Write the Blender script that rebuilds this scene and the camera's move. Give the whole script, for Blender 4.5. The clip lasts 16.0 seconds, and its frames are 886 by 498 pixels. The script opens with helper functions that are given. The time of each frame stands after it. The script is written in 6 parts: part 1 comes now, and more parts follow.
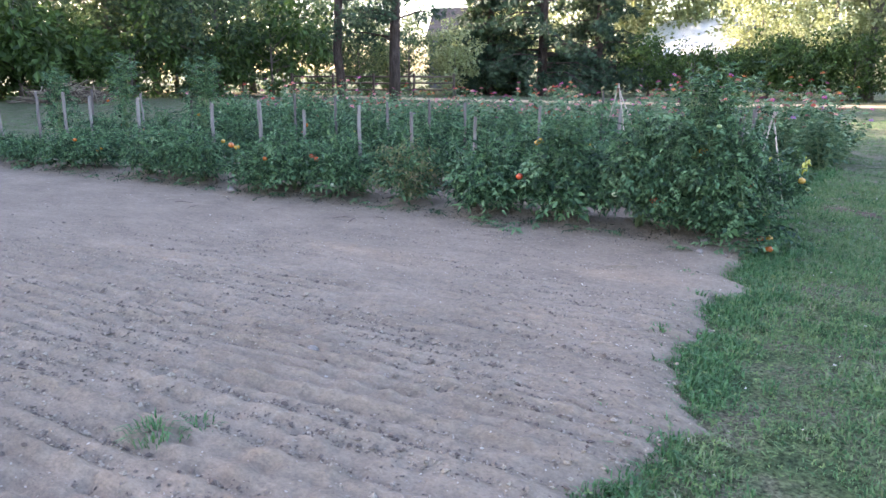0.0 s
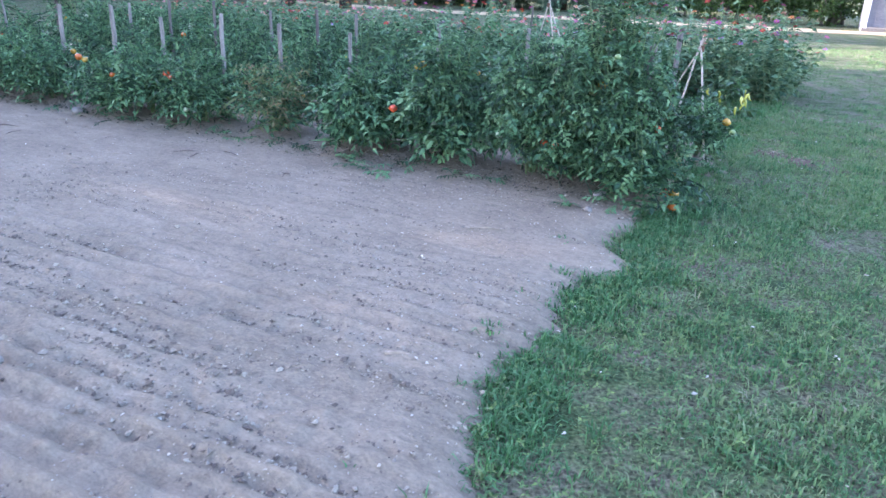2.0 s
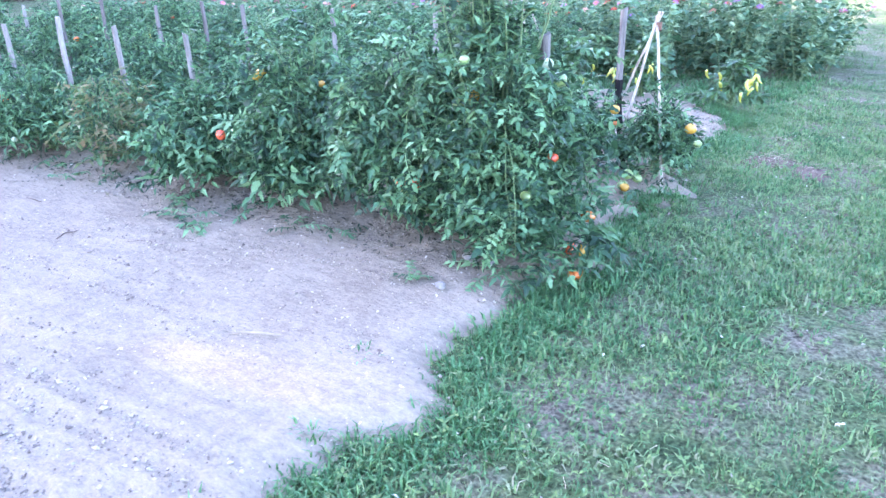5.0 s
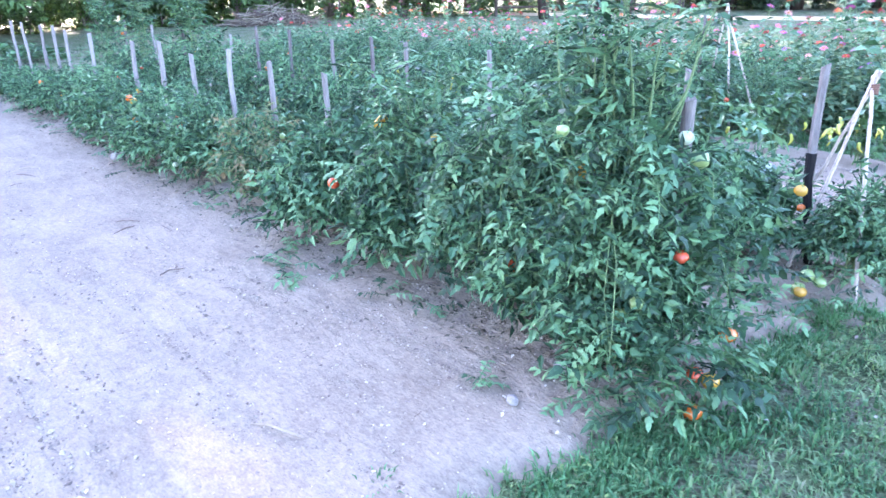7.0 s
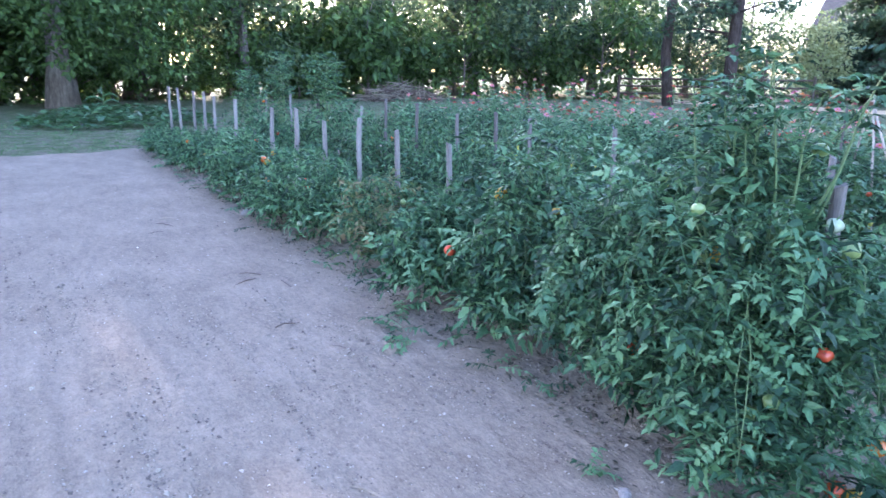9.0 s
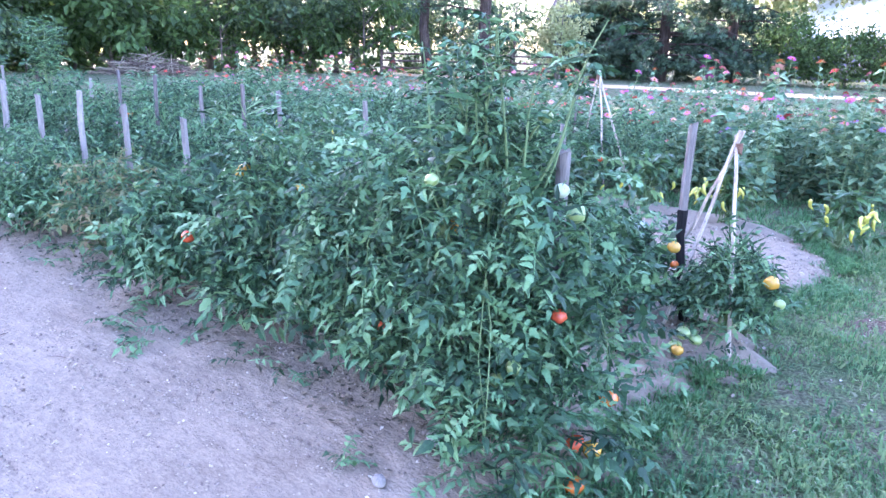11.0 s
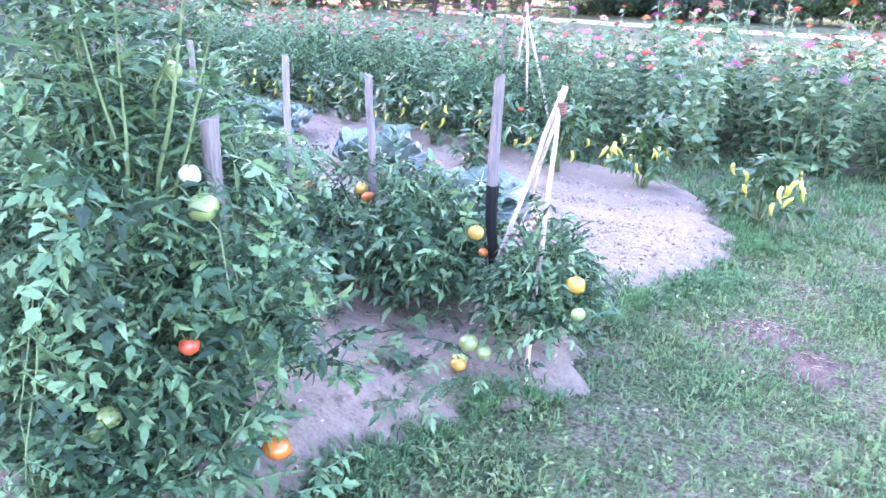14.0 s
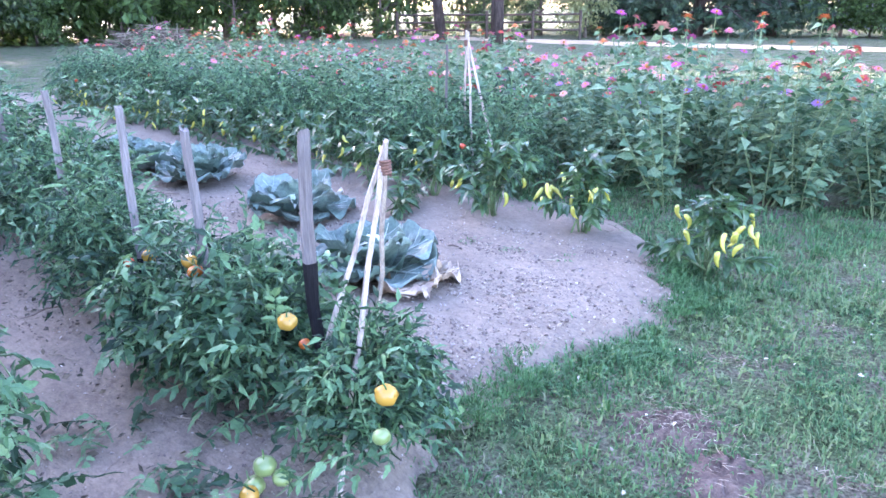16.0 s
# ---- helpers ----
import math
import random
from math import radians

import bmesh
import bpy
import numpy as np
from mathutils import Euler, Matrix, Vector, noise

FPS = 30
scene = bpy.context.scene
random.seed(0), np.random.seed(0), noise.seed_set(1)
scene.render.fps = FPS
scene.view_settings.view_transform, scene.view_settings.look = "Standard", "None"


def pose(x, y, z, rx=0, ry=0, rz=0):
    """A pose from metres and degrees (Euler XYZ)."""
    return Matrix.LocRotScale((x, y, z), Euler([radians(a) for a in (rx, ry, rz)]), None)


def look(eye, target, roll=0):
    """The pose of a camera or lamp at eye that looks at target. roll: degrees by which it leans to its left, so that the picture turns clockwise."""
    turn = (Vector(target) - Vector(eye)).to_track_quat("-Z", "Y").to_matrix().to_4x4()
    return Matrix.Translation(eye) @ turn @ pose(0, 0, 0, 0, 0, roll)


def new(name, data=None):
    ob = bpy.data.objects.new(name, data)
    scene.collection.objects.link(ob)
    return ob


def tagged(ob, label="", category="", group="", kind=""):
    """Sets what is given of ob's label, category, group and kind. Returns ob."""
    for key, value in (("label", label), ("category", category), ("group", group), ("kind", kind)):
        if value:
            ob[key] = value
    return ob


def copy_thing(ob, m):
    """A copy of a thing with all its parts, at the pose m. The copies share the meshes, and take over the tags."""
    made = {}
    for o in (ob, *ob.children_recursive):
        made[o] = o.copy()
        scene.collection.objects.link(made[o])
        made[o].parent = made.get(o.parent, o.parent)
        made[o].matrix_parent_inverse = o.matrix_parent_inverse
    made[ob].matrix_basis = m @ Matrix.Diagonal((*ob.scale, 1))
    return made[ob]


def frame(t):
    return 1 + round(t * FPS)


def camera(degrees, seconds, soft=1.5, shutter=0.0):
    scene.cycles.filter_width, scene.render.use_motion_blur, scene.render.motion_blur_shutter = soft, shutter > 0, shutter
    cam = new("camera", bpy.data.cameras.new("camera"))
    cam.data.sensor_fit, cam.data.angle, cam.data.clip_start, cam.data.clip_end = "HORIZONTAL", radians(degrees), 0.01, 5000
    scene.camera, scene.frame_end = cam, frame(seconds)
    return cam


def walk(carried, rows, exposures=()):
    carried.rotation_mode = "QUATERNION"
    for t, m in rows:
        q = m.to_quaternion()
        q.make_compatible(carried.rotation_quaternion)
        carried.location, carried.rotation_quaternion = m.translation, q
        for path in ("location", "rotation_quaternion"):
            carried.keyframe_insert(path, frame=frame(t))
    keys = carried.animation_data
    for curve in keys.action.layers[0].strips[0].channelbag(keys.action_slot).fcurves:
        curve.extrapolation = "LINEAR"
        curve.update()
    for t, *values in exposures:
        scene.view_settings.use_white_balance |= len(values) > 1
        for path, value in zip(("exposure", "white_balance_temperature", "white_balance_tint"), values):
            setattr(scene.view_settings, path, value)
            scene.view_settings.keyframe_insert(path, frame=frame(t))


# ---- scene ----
cam = camera(63.5, 16.0, soft=1.5, shutter=0.15)
PATH = [
    (0, (0.588, 0.128, 1.477), (0.419, 2.062, 0.995), 0.2),
    (0.5, (0.802, 0.262, 1.5), (0.623, 2.206, 1.066), -1.1),
    (1, (0.969, 0.567, 1.525), (1.064, 2.541, 1.216), 0.3),
    (1.5, (1.174, 0.913, 1.464), (1.188, 2.851, 0.972), 0.3),
    (2, (1.389, 1.259, 1.484), (1.316, 3.129, 0.779), 2.3),
    (2.5, (1.507, 1.648, 1.485), (1.552, 3.527, 0.803), 2.5),
    (3, (1.715, 1.932, 1.481), (1.623, 3.805, 0.786), -1.2),
    (3.5, (1.995, 2.157, 1.499), (1.774, 4.002, 0.761), 1.0),
    (4, (2.199, 2.5, 1.482), (2.042, 4.342, 0.719), 1.1),
    (4.2, (2.287, 2.588, 1.491), (2.127, 4.426, 0.72), 0.3),
    (6.3, (2.989, 3.629, 1.486), (2.436, 5.396, 0.731), -0.5),
    (6.5, (3.004, 3.681, 1.476), (2.387, 5.436, 0.743), 0.2),
    (7, (2.975, 3.749, 1.522), (2.154, 5.439, 0.834), -1.4),
    (7.5, (2.947, 3.752, 1.522), (2.02, 5.397, 0.864), -0.8),
    (8, (2.92, 3.75, 1.537), (1.803, 5.312, 0.979), -1.1),
    (8.5, (2.885, 3.737, 1.475), (1.633, 5.249, 1.096), -0.7),
    (9, (2.913, 3.772, 1.479), (1.807, 5.367, 0.996), 0.5),
    (9.5, (2.89, 3.792, 1.456), (1.981, 5.489, 0.915), 1.2),
    (10, (2.862, 3.889, 1.469), (2.256, 5.716, 0.925), 1.0),
    (10.2, (2.871, 3.872, 1.458), (2.325, 5.735, 0.98), 1.7),
    (12.3, (3.327, 4.449, 1.443), (2.748, 6.247, 0.787), -0.1),
    (12.5, (3.42, 4.5, 1.463), (2.736, 6.272, 0.836), -0.3),
    (13, (3.636, 4.601, 1.486), (2.863, 6.275, 0.712), 0.8),
    (13.5, (3.749, 4.843, 1.45), (3.054, 6.567, 0.713), 0.5),
    (14, (3.836, 5.049, 1.455), (3.238, 6.825, 0.757), 1.9),
    (14.5, (4.041, 5.19, 1.451), (3.079, 6.795, 0.742), 1.9),
    (15, (4.213, 5.42, 1.443), (3.313, 7.075, 0.771), 0.6),
    (15.5, (4.266, 5.690, 1.485), (3.608, 7.500, 0.944), -0.5),
    (16, (4.342, 5.867, 1.481), (3.657, 7.635, 0.844), -0.5),
]
walk(cam, [(t, look(eye, target, roll)) for t, eye, target, roll in PATH], [(0, 3.29, 6400, 27), (1, 3.29, 5750, 30), (2, 3.6, 5750, 26), (3, 4.0, 5700, 27), (4, 4.38, 5700, 29), (6.3, 4.74, 5550, 31), (7.5, 4.44, 5600, 31), (8, 4.22, 5550, 30), (8.5, 3.7, 5450, 29), (9.3, 3.8, 5450, 30), (10.2, 4.23, 5430, 37), (12.3, 4.58, 5650, 42), (13.5, 5.05, 5930, 47), (14, 4.9, 5960, 46), (15, 4.92, 5830, 44), (16, 4.35, 5720, 39)])

# ---- sky, sun ----
SUN_AZ, SUN_EL = 68.0, 15.0          # degrees left of +y, and above the horizon
world = bpy.data.worlds.new("sky")
scene.world = world
world.use_nodes = True
wn = world.node_tree
sky = wn.nodes.new("ShaderNodeTexSky")
sky.sky_type = "NISHITA"
sky.sun_disc = False
sky.sun_elevation = radians(SUN_EL)
sky.sun_rotation = radians(360 - SUN_AZ)
sky.air_density, sky.dust_density, sky.ozone_density = 1.0, 1.6, 1.0
wn.links.new(sky.outputs[0], wn.nodes["Background"].inputs[0])
wn.nodes["Background"].inputs[1].default_value = 0.14
sun_data = bpy.data.lights.new("sun", "SUN")
sun_data.energy, sun_data.angle, sun_data.color = 4.8, radians(0.5), (1.0, 0.86, 0.66)
sun = new("sun", sun_data)
_el, _az = radians(SUN_EL), radians(SUN_AZ)
sun.matrix_world = look((-60 * math.sin(_az) * math.cos(_el), 60 * math.cos(_az) * math.cos(_el), 60 * math.sin(_el)), (0, 0, 0))


# ---- materials ----
def material(name, colors, rough=0.8, scale=6.0, fine=60.0, bump=0.3, bump_size=0.01, vary="", vary_amount=0.35,
             translucent=0.0, spec=0.3, stretch=(1, 1, 1), contrast=(0.3, 0.7), metal=0.0, hue=0.02, grain=0.35):
    """A procedural surface: two scales of noise over a few colours, a variation from piece to piece, and fine relief."""
    m = bpy.data.materials.new(name)
    m.use_nodes = True
    t = m.node_tree
    N, L = t.nodes, t.links
    bsdf = N["Principled BSDF"]
    bsdf.inputs["Roughness"].default_value = rough
    bsdf.inputs["Specular IOR Level"].default_value = spec
    bsdf.inputs["Metallic"].default_value = metal
    co = N.new("ShaderNodeTexCoord")
    mp = N.new("ShaderNodeMapping")
    mp.inputs["Scale"].default_value = stretch
    L.new(co.outputs["Object"], mp.inputs["Vector"])
    big, small = N.new("ShaderNodeTexNoise"), N.new("ShaderNodeTexNoise")
    for node, s in ((big, scale), (small, fine)):
        node.inputs["Scale"].default_value = s
        node.inputs["Detail"].default_value = 5.0
        node.inputs["Roughness"].default_value = 0.6
        L.new(mp.outputs[0], node.inputs["Vector"])
    ramp = N.new("ShaderNodeValToRGB")
    el = ramp.color_ramp.elements
    while len(el) < len(colors):
        el.new(0.5)
    for i, c in enumerate(colors):
        el[i].position = contrast[0] + (contrast[1] - contrast[0]) * i / max(1, len(colors) - 1)
        el[i].color = (*c, 1)
    source = big.outputs["Fac"]
    if vary:
        if vary == "object":
            rnd = N.new("ShaderNodeObjectInfo").outputs["Random"]
        else:
            rnd = N.new("ShaderNodeNewGeometry").outputs["Random Per Island"]
        mixv = N.new("ShaderNodeMix")
        mixv.inputs[0].default_value = vary_amount
        L.new(source, mixv.inputs[2])
        L.new(rnd, mixv.inputs[3])
        source = mixv.outputs[0]
    L.new(source, ramp.inputs["Fac"])
    color = ramp.outputs["Color"]
    hsv = N.new("ShaderNodeHueSaturation")
    val = N.new("ShaderNodeMapRange")
    val.inputs["From Min"].default_value, val.inputs["From Max"].default_value = 0.25, 0.75
    val.inputs["To Min"].default_value, val.inputs["To Max"].default_value = 1 - grain, 1 + grain
    L.new(small.outputs["Fac"], val.inputs["Value"])
    L.new(val.outputs[0], hsv.inputs["Value"])
    if vary:
        hr = N.new("ShaderNodeMapRange")
        hr.inputs["To Min"].default_value, hr.inputs["To Max"].default_value = 0.5 - hue, 0.5 + hue
        L.new(rnd, hr.inputs["Value"])
        L.new(hr.outputs[0], hsv.inputs["Hue"])
    L.new(color, hsv.inputs["Color"])
    L.new(hsv.outputs[0], bsdf.inputs["Base Color"])
    if bump:
        b = N.new("ShaderNodeBump")
        b.inputs["Strength"].default_value = bump
        b.inputs["Distance"].default_value = bump_size
        L.new(small.outputs["Fac"], b.inputs["Height"])
        L.new(b.outputs[0], bsdf.inputs["Normal"])
    if translucent:
        tr, mix = N.new("ShaderNodeBsdfTranslucent"), N.new("ShaderNodeMixShader")
        warm = N.new("ShaderNodeHueSaturation")
        warm.inputs["Hue"].default_value, warm.inputs["Saturation"].default_value, warm.inputs["Value"].default_value = 0.47, 1.1, 1.5
        L.new(hsv.outputs[0], warm.inputs["Color"])
        L.new(warm.outputs[0], tr.inputs["Color"])
        mix.inputs[0].default_value = translucent
        L.new(bsdf.outputs[0], mix.inputs[1])
        L.new(tr.outputs[0], mix.inputs[2])
        L.new(mix.outputs[0], N["Material Output"].inputs["Surface"])
    return m


M_LAWN = material("lawn_turf", [(0.044, 0.070, 0.032), (0.082, 0.112, 0.050), (0.125, 0.124, 0.080), (0.165, 0.135, 0.105)], 0.95, 2.4, 55, 1.0, 0.05, spec=0.1, contrast=(0.33, 0.68), grain=1.0)
def soil_material():
    """Dry sandy soil: broad pale and darker areas, streaks along the rows, crumbs and sand grains in relief, their
    shade partly put into the colour.
    """
    m = material("sandy_soil", [(0.167, 0.137, 0.106), (0.194, 0.160, 0.124), (0.222, 0.183, 0.143)], 0.97, 2.2, 110, 0, spec=0.06, grain=0.20, stretch=(0.6, 1, 1))
    t = m.node_tree
    N, L = t.nodes, t.links
    co = N.new("ShaderNodeTexCoord")
    normal = None
    shade = N["Principled BSDF"].inputs["Base Color"].links[0].from_socket
    for scale, stretch, size in ((7.0, (0.6, 1.4, 1), 0.03), (32.0, (0.85, 1.1, 1), 0.014), (115.0, (1, 1, 1), 0.005)):
        mp, nz, bp = N.new("ShaderNodeMapping"), N.new("ShaderNodeTexNoise"), N.new("ShaderNodeBump")
        mp.inputs["Scale"].default_value = stretch
        nz.inputs["Scale"].default_value = scale
        nz.inputs["Detail"].default_value = 6.0
        nz.inputs["Roughness"].default_value = 0.62
        bp.inputs["Strength"].default_value = 0.85
        bp.inputs["Distance"].default_value = size
        L.new(co.outputs["Object"], mp.inputs["Vector"])
        L.new(mp.outputs[0], nz.inputs["Vector"])
        L.new(nz.outputs["Fac"], bp.inputs["Height"])
        if scale < 100:                       # shade of the relief put into the colour: hollows darker, crumbs paler
            rng_, mul = N.new("ShaderNodeMapRange"), N.new("ShaderNodeVectorMath")
            rng_.inputs["From Min"].default_value, rng_.inputs["From Max"].default_value = (0.36, 0.62)
            rng_.inputs["To Min"].default_value, rng_.inputs["To Max"].default_value = (0.92, 1.06) if scale < 20 else (0.86, 1.08)
            mul.operation = "MULTIPLY"
            L.new(nz.outputs["Fac"], rng_.inputs["Value"])
            L.new(shade, mul.inputs[0])
            L.new(rng_.outputs[0], mul.inputs[1])
            shade = mul.outputs[0]
        if normal:
            L.new(normal, bp.inputs["Normal"])
        normal = bp.outputs[0]
    L.new(normal, N["Principled BSDF"].inputs["Normal"])
    L.new(shade, N["Principled BSDF"].inputs["Base Color"])
    return m


M_SOIL = soil_material()
M_CLOD = material("soil_clods", [(0.11, 0.091, 0.074), (0.17, 0.141, 0.114), (0.265, 0.222, 0.181)], 0.95, 30, 200, 0.4, 0.004, vary="island", vary_amount=0.7, spec=0.1)
M_PEBBLE = material("pebbles", [(0.15, 0.125, 0.104), (0.23, 0.196, 0.167), (0.34, 0.30, 0.26)], 0.7, 30, 200, 0.2, 0.002, vary="island", vary_amount=0.85, contrast=(0.2, 0.9))
M_MULCH = material("bare_earth", [(0.062, 0.043, 0.034), (0.10, 0.072, 0.057), (0.155, 0.117, 0.092)], 0.95, 7, 70, 0.8, 0.012, grain=0.5, spec=0.1)
M_STONE = material("grey_stone", [(0.13, 0.115, 0.105), (0.22, 0.20, 0.185)], 0.8, 18, 120, 0.5, 0.006)
M_GRASS = material("grass_blades", [(0.026, 0.076, 0.036), (0.054, 0.126, 0.050), (0.098, 0.178, 0.074), (0.145, 0.190, 0.085), (0.20, 0.185, 0.13)], 0.62, 2.6, 40, 0, vary="island", vary_amount=0.36, translucent=0.25, contrast=(0.28, 0.76), spec=0.22)
M_TUFT = material("coarse_grass", [(0.024, 0.078, 0.030), (0.048, 0.126, 0.047), (0.088, 0.180, 0.074)], 0.55, 4, 60, 0, vary="island", vary_amount=0.6, translucent=0.3)
M_CLOVER = material("clover_leaves", [(0.045, 0.095, 0.035), (0.08, 0.14, 0.048), (0.14, 0.195, 0.065)], 0.6, 3, 40, 0, vary="island", vary_amount=0.6, translucent=0.25)
M_LITTER = material("leaf_litter", [(0.030, 0.032, 0.018), (0.060, 0.052, 0.034), (0.12, 0.095, 0.062)], 0.8, 12, 60, 0.2, 0.003, vary="island", vary_amount=0.8)
M_SCRAP = material("bleached_leaf_scraps", [(0.20, 0.17, 0.13), (0.31, 0.28, 0.23), (0.46, 0.42, 0.36)], 0.8, 20, 80, 0.2, 0.002, vary="island", vary_amount=0.8)
M_STRAW = material("dry_straw", [(0.11, 0.08, 0.06), (0.19, 0.145, 0.11), (0.32, 0.25, 0.19)], 0.85, 10, 60, 0, vary="island", vary_amount=0.8)
M_TOMLEAF = material("tomato_leaf", [(0.013, 0.034, 0.019), (0.027, 0.067, 0.032), (0.052, 0.118, 0.055), (0.094, 0.172, 0.074), (0.140, 0.210, 0.104)], 0.55, 14, 90, 0.2, 0.003, vary="island", vary_amount=0.72, translucent=0.12, spec=0.22, contrast=(0.20, 0.90))
M_TOMLEAF_OB = material("tomato_leaf_single", [(0.013, 0.034, 0.019), (0.027, 0.067, 0.032), (0.052, 0.118, 0.055), (0.094, 0.172, 0.074), (0.140, 0.210, 0.104)], 0.55, 14, 90, 0.2, 0.003, vary="object", vary_amount=0.72, translucent=0.12, spec=0.22, contrast=(0.20, 0.90))
M_TOMDRY = material("withered_tomato_leaf", [(0.03, 0.066, 0.026), (0.075, 0.115, 0.042), (0.14, 0.15, 0.07), (0.15, 0.11, 0.062)], 0.7, 14, 90, 0.2, 0.003, vary="island", vary_amount=0.7, translucent=0.2, contrast=(0.2, 0.8))
M_TOMSTEM = material("tomato_stem", [(0.07, 0.12, 0.045), (0.125, 0.18, 0.075)], 0.6, 20, 90, 0.1, 0.002)
M_RED = material("ripe_tomato_skin", [(0.40, 0.050, 0.022), (0.52, 0.10, 0.035)], 0.25, 10, 60, 0.03, 0.001, spec=0.5, grain=0.08)
M_ORANGE = material("orange_tomato_skin", [(0.33, 0.072, 0.012), (0.42, 0.13, 0.02)], 0.25, 10, 60, 0.03, 0.001, spec=0.5, grain=0.08)
M_YELLOW = material("yellowing_tomato_skin", [(0.32, 0.165, 0.02), (0.39, 0.24, 0.04)], 0.27, 10, 60, 0.03, 0.001, spec=0.5, grain=0.08)
M_GREENTOM = material("unripe_tomato_skin", [(0.115, 0.165, 0.05), (0.19, 0.25, 0.09)], 0.28, 10, 60, 0.03, 0.001, spec=0.5, grain=0.08)
M_PALETOM = material("pale_tomato_skin", [(0.28, 0.33, 0.20), (0.40, 0.44, 0.31)], 0.28, 10, 60, 0.03, 0.001, spec=0.5, grain=0.08)
M_CALYX = material("calyx", [(0.05, 0.12, 0.03), (0.09, 0.18, 0.05)], 0.6, 20, 90, 0)
M_WOOD = material("weathered_wood", [(0.085, 0.073, 0.067), (0.15, 0.132, 0.122), (0.22, 0.198, 0.184)], 0.85, 5, 30, 0.6, 0.006, stretch=(6, 6, 0.5), vary="object", vary_amount=0.3, hue=0.01, spec=0.15)
M_BURNT = material("dark_stained_wood", [(0.006, 0.006, 0.007), (0.016, 0.015, 0.015)], 0.9, 8, 40, 0.6, 0.005, stretch=(5, 5, 0.6), spec=0.08)
M_SLAT = material("pale_slat_wood", [(0.22, 0.18, 0.145), (0.34, 0.285, 0.235), (0.44, 0.375, 0.315)], 0.75, 5, 40, 0.4, 0.004, stretch=(6, 6, 0.5), spec=0.2)
M_TWINE = material("brown_twine", [(0.09, 0.045, 0.03), (0.17, 0.09, 0.06)], 0.9, 40, 120, 0.5, 0.003)
M_CABBAGE = material("cabbage_leaf", [(0.055, 0.098, 0.078), (0.105, 0.16, 0.128), (0.19, 0.25, 0.21)], 0.5, 9, 45, 0.5, 0.012, vary="object", vary_amount=0.3, translucent=0.12, spec=0.4)
M_CABRIB = material("cabbage_rib", [(0.27, 0.35, 0.29), (0.38, 0.45, 0.38)], 0.5, 12, 60, 0.1, 0.002)
M_CABHEART = material("cabbage_heart", [(0.40, 0.52, 0.34), (0.55, 0.64, 0.46)], 0.5, 8, 45, 0.4, 0.008)
M_CABDRY = material("dry_cabbage_leaf", [(0.26, 0.19, 0.13), (0.40, 0.31, 0.22), (0.50, 0.41, 0.31)], 0.85, 9, 60, 0.5, 0.008)
M_PEPLEAF = material("pepper_leaf", [(0.026, 0.066, 0.03), (0.042, 0.10, 0.038), (0.075, 0.14, 0.05)], 0.35, 14, 90, 0.15, 0.003, vary="island", vary_amount=0.6, translucent=0.22, spec=0.5)
M_PEPPER = material("banana_pepper_skin", [(0.23, 0.28, 0.045), (0.38, 0.34, 0.06)], 0.25, 10, 60, 0.03, 0.001, spec=0.5, grain=0.1)
M_ZINLEAF = material("zinnia_leaf", [(0.028, 0.070, 0.037), (0.056, 0.118, 0.063), (0.095, 0.174, 0.090), (0.162, 0.232, 0.128)], 0.6, 10, 80, 0.2, 0.003, vary="island", vary_amount=0.65, translucent=0.25)
M_ZINSTEM = material("zinnia_stem", [(0.10, 0.16, 0.07), (0.16, 0.21, 0.10)], 0.7, 20, 90, 0)
PETALS = {
    "pink": material("pink_petals", [(0.418, 0.101, 0.158), (0.504, 0.194, 0.230)], 0.6, 20, 90, 0, grain=0.15),
    "red": material("red_petals", [(0.331, 0.022, 0.025), (0.432, 0.050, 0.043)], 0.6, 20, 90, 0, grain=0.15),
    "orange": material("orange_petals", [(0.446, 0.115, 0.043), (0.533, 0.187, 0.072)], 0.6, 20, 90, 0, grain=0.15),
    "magenta": material("magenta_petals", [(0.302, 0.036, 0.180), (0.396, 0.086, 0.259)], 0.6, 20, 90, 0, grain=0.15),
    "purple": material("purple_petals", [(0.238, 0.101, 0.331), (0.324, 0.173, 0.418)], 0.6, 20, 90, 0, grain=0.15),
    "salmon": material("salmon_petals", [(0.490, 0.216, 0.187), (0.547, 0.302, 0.259)], 0.6, 20, 90, 0, grain=0.15),
}
M_EYE = material("flower_eye", [(0.35, 0.12, 0.03), (0.55, 0.30, 0.05)], 0.8, 60, 200, 0.3, 0.002)
M_BARK = material("grey_bark", [(0.07, 0.06, 0.052), (0.14, 0.12, 0.105), (0.21, 0.19, 0.17)], 0.95, 3, 18, 0.9, 0.05, stretch=(3, 3, 0.5), spec=0.1)
M_PINEBARK = material("pine_bark", [(0.03, 0.024, 0.022), (0.06, 0.045, 0.04), (0.10, 0.078, 0.068)], 0.95, 3, 16, 0.9, 0.05, stretch=(3, 3, 0.6), spec=0.1)
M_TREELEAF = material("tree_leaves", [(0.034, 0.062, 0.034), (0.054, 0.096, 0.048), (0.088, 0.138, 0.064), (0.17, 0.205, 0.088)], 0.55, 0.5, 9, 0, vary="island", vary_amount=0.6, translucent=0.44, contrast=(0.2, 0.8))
# Sunlight on the far trees is put into this paler leaf colour.
M_SUNLEAF = material("sunlit_leaf_color", [(0.13, 0.170, 0.075), (0.22, 0.262, 0.125), (0.33, 0.36, 0.20)], 0.55, 0.5, 9, 0, vary="island", vary_amount=0.6, translucent=0.42, contrast=(0.2, 0.8))
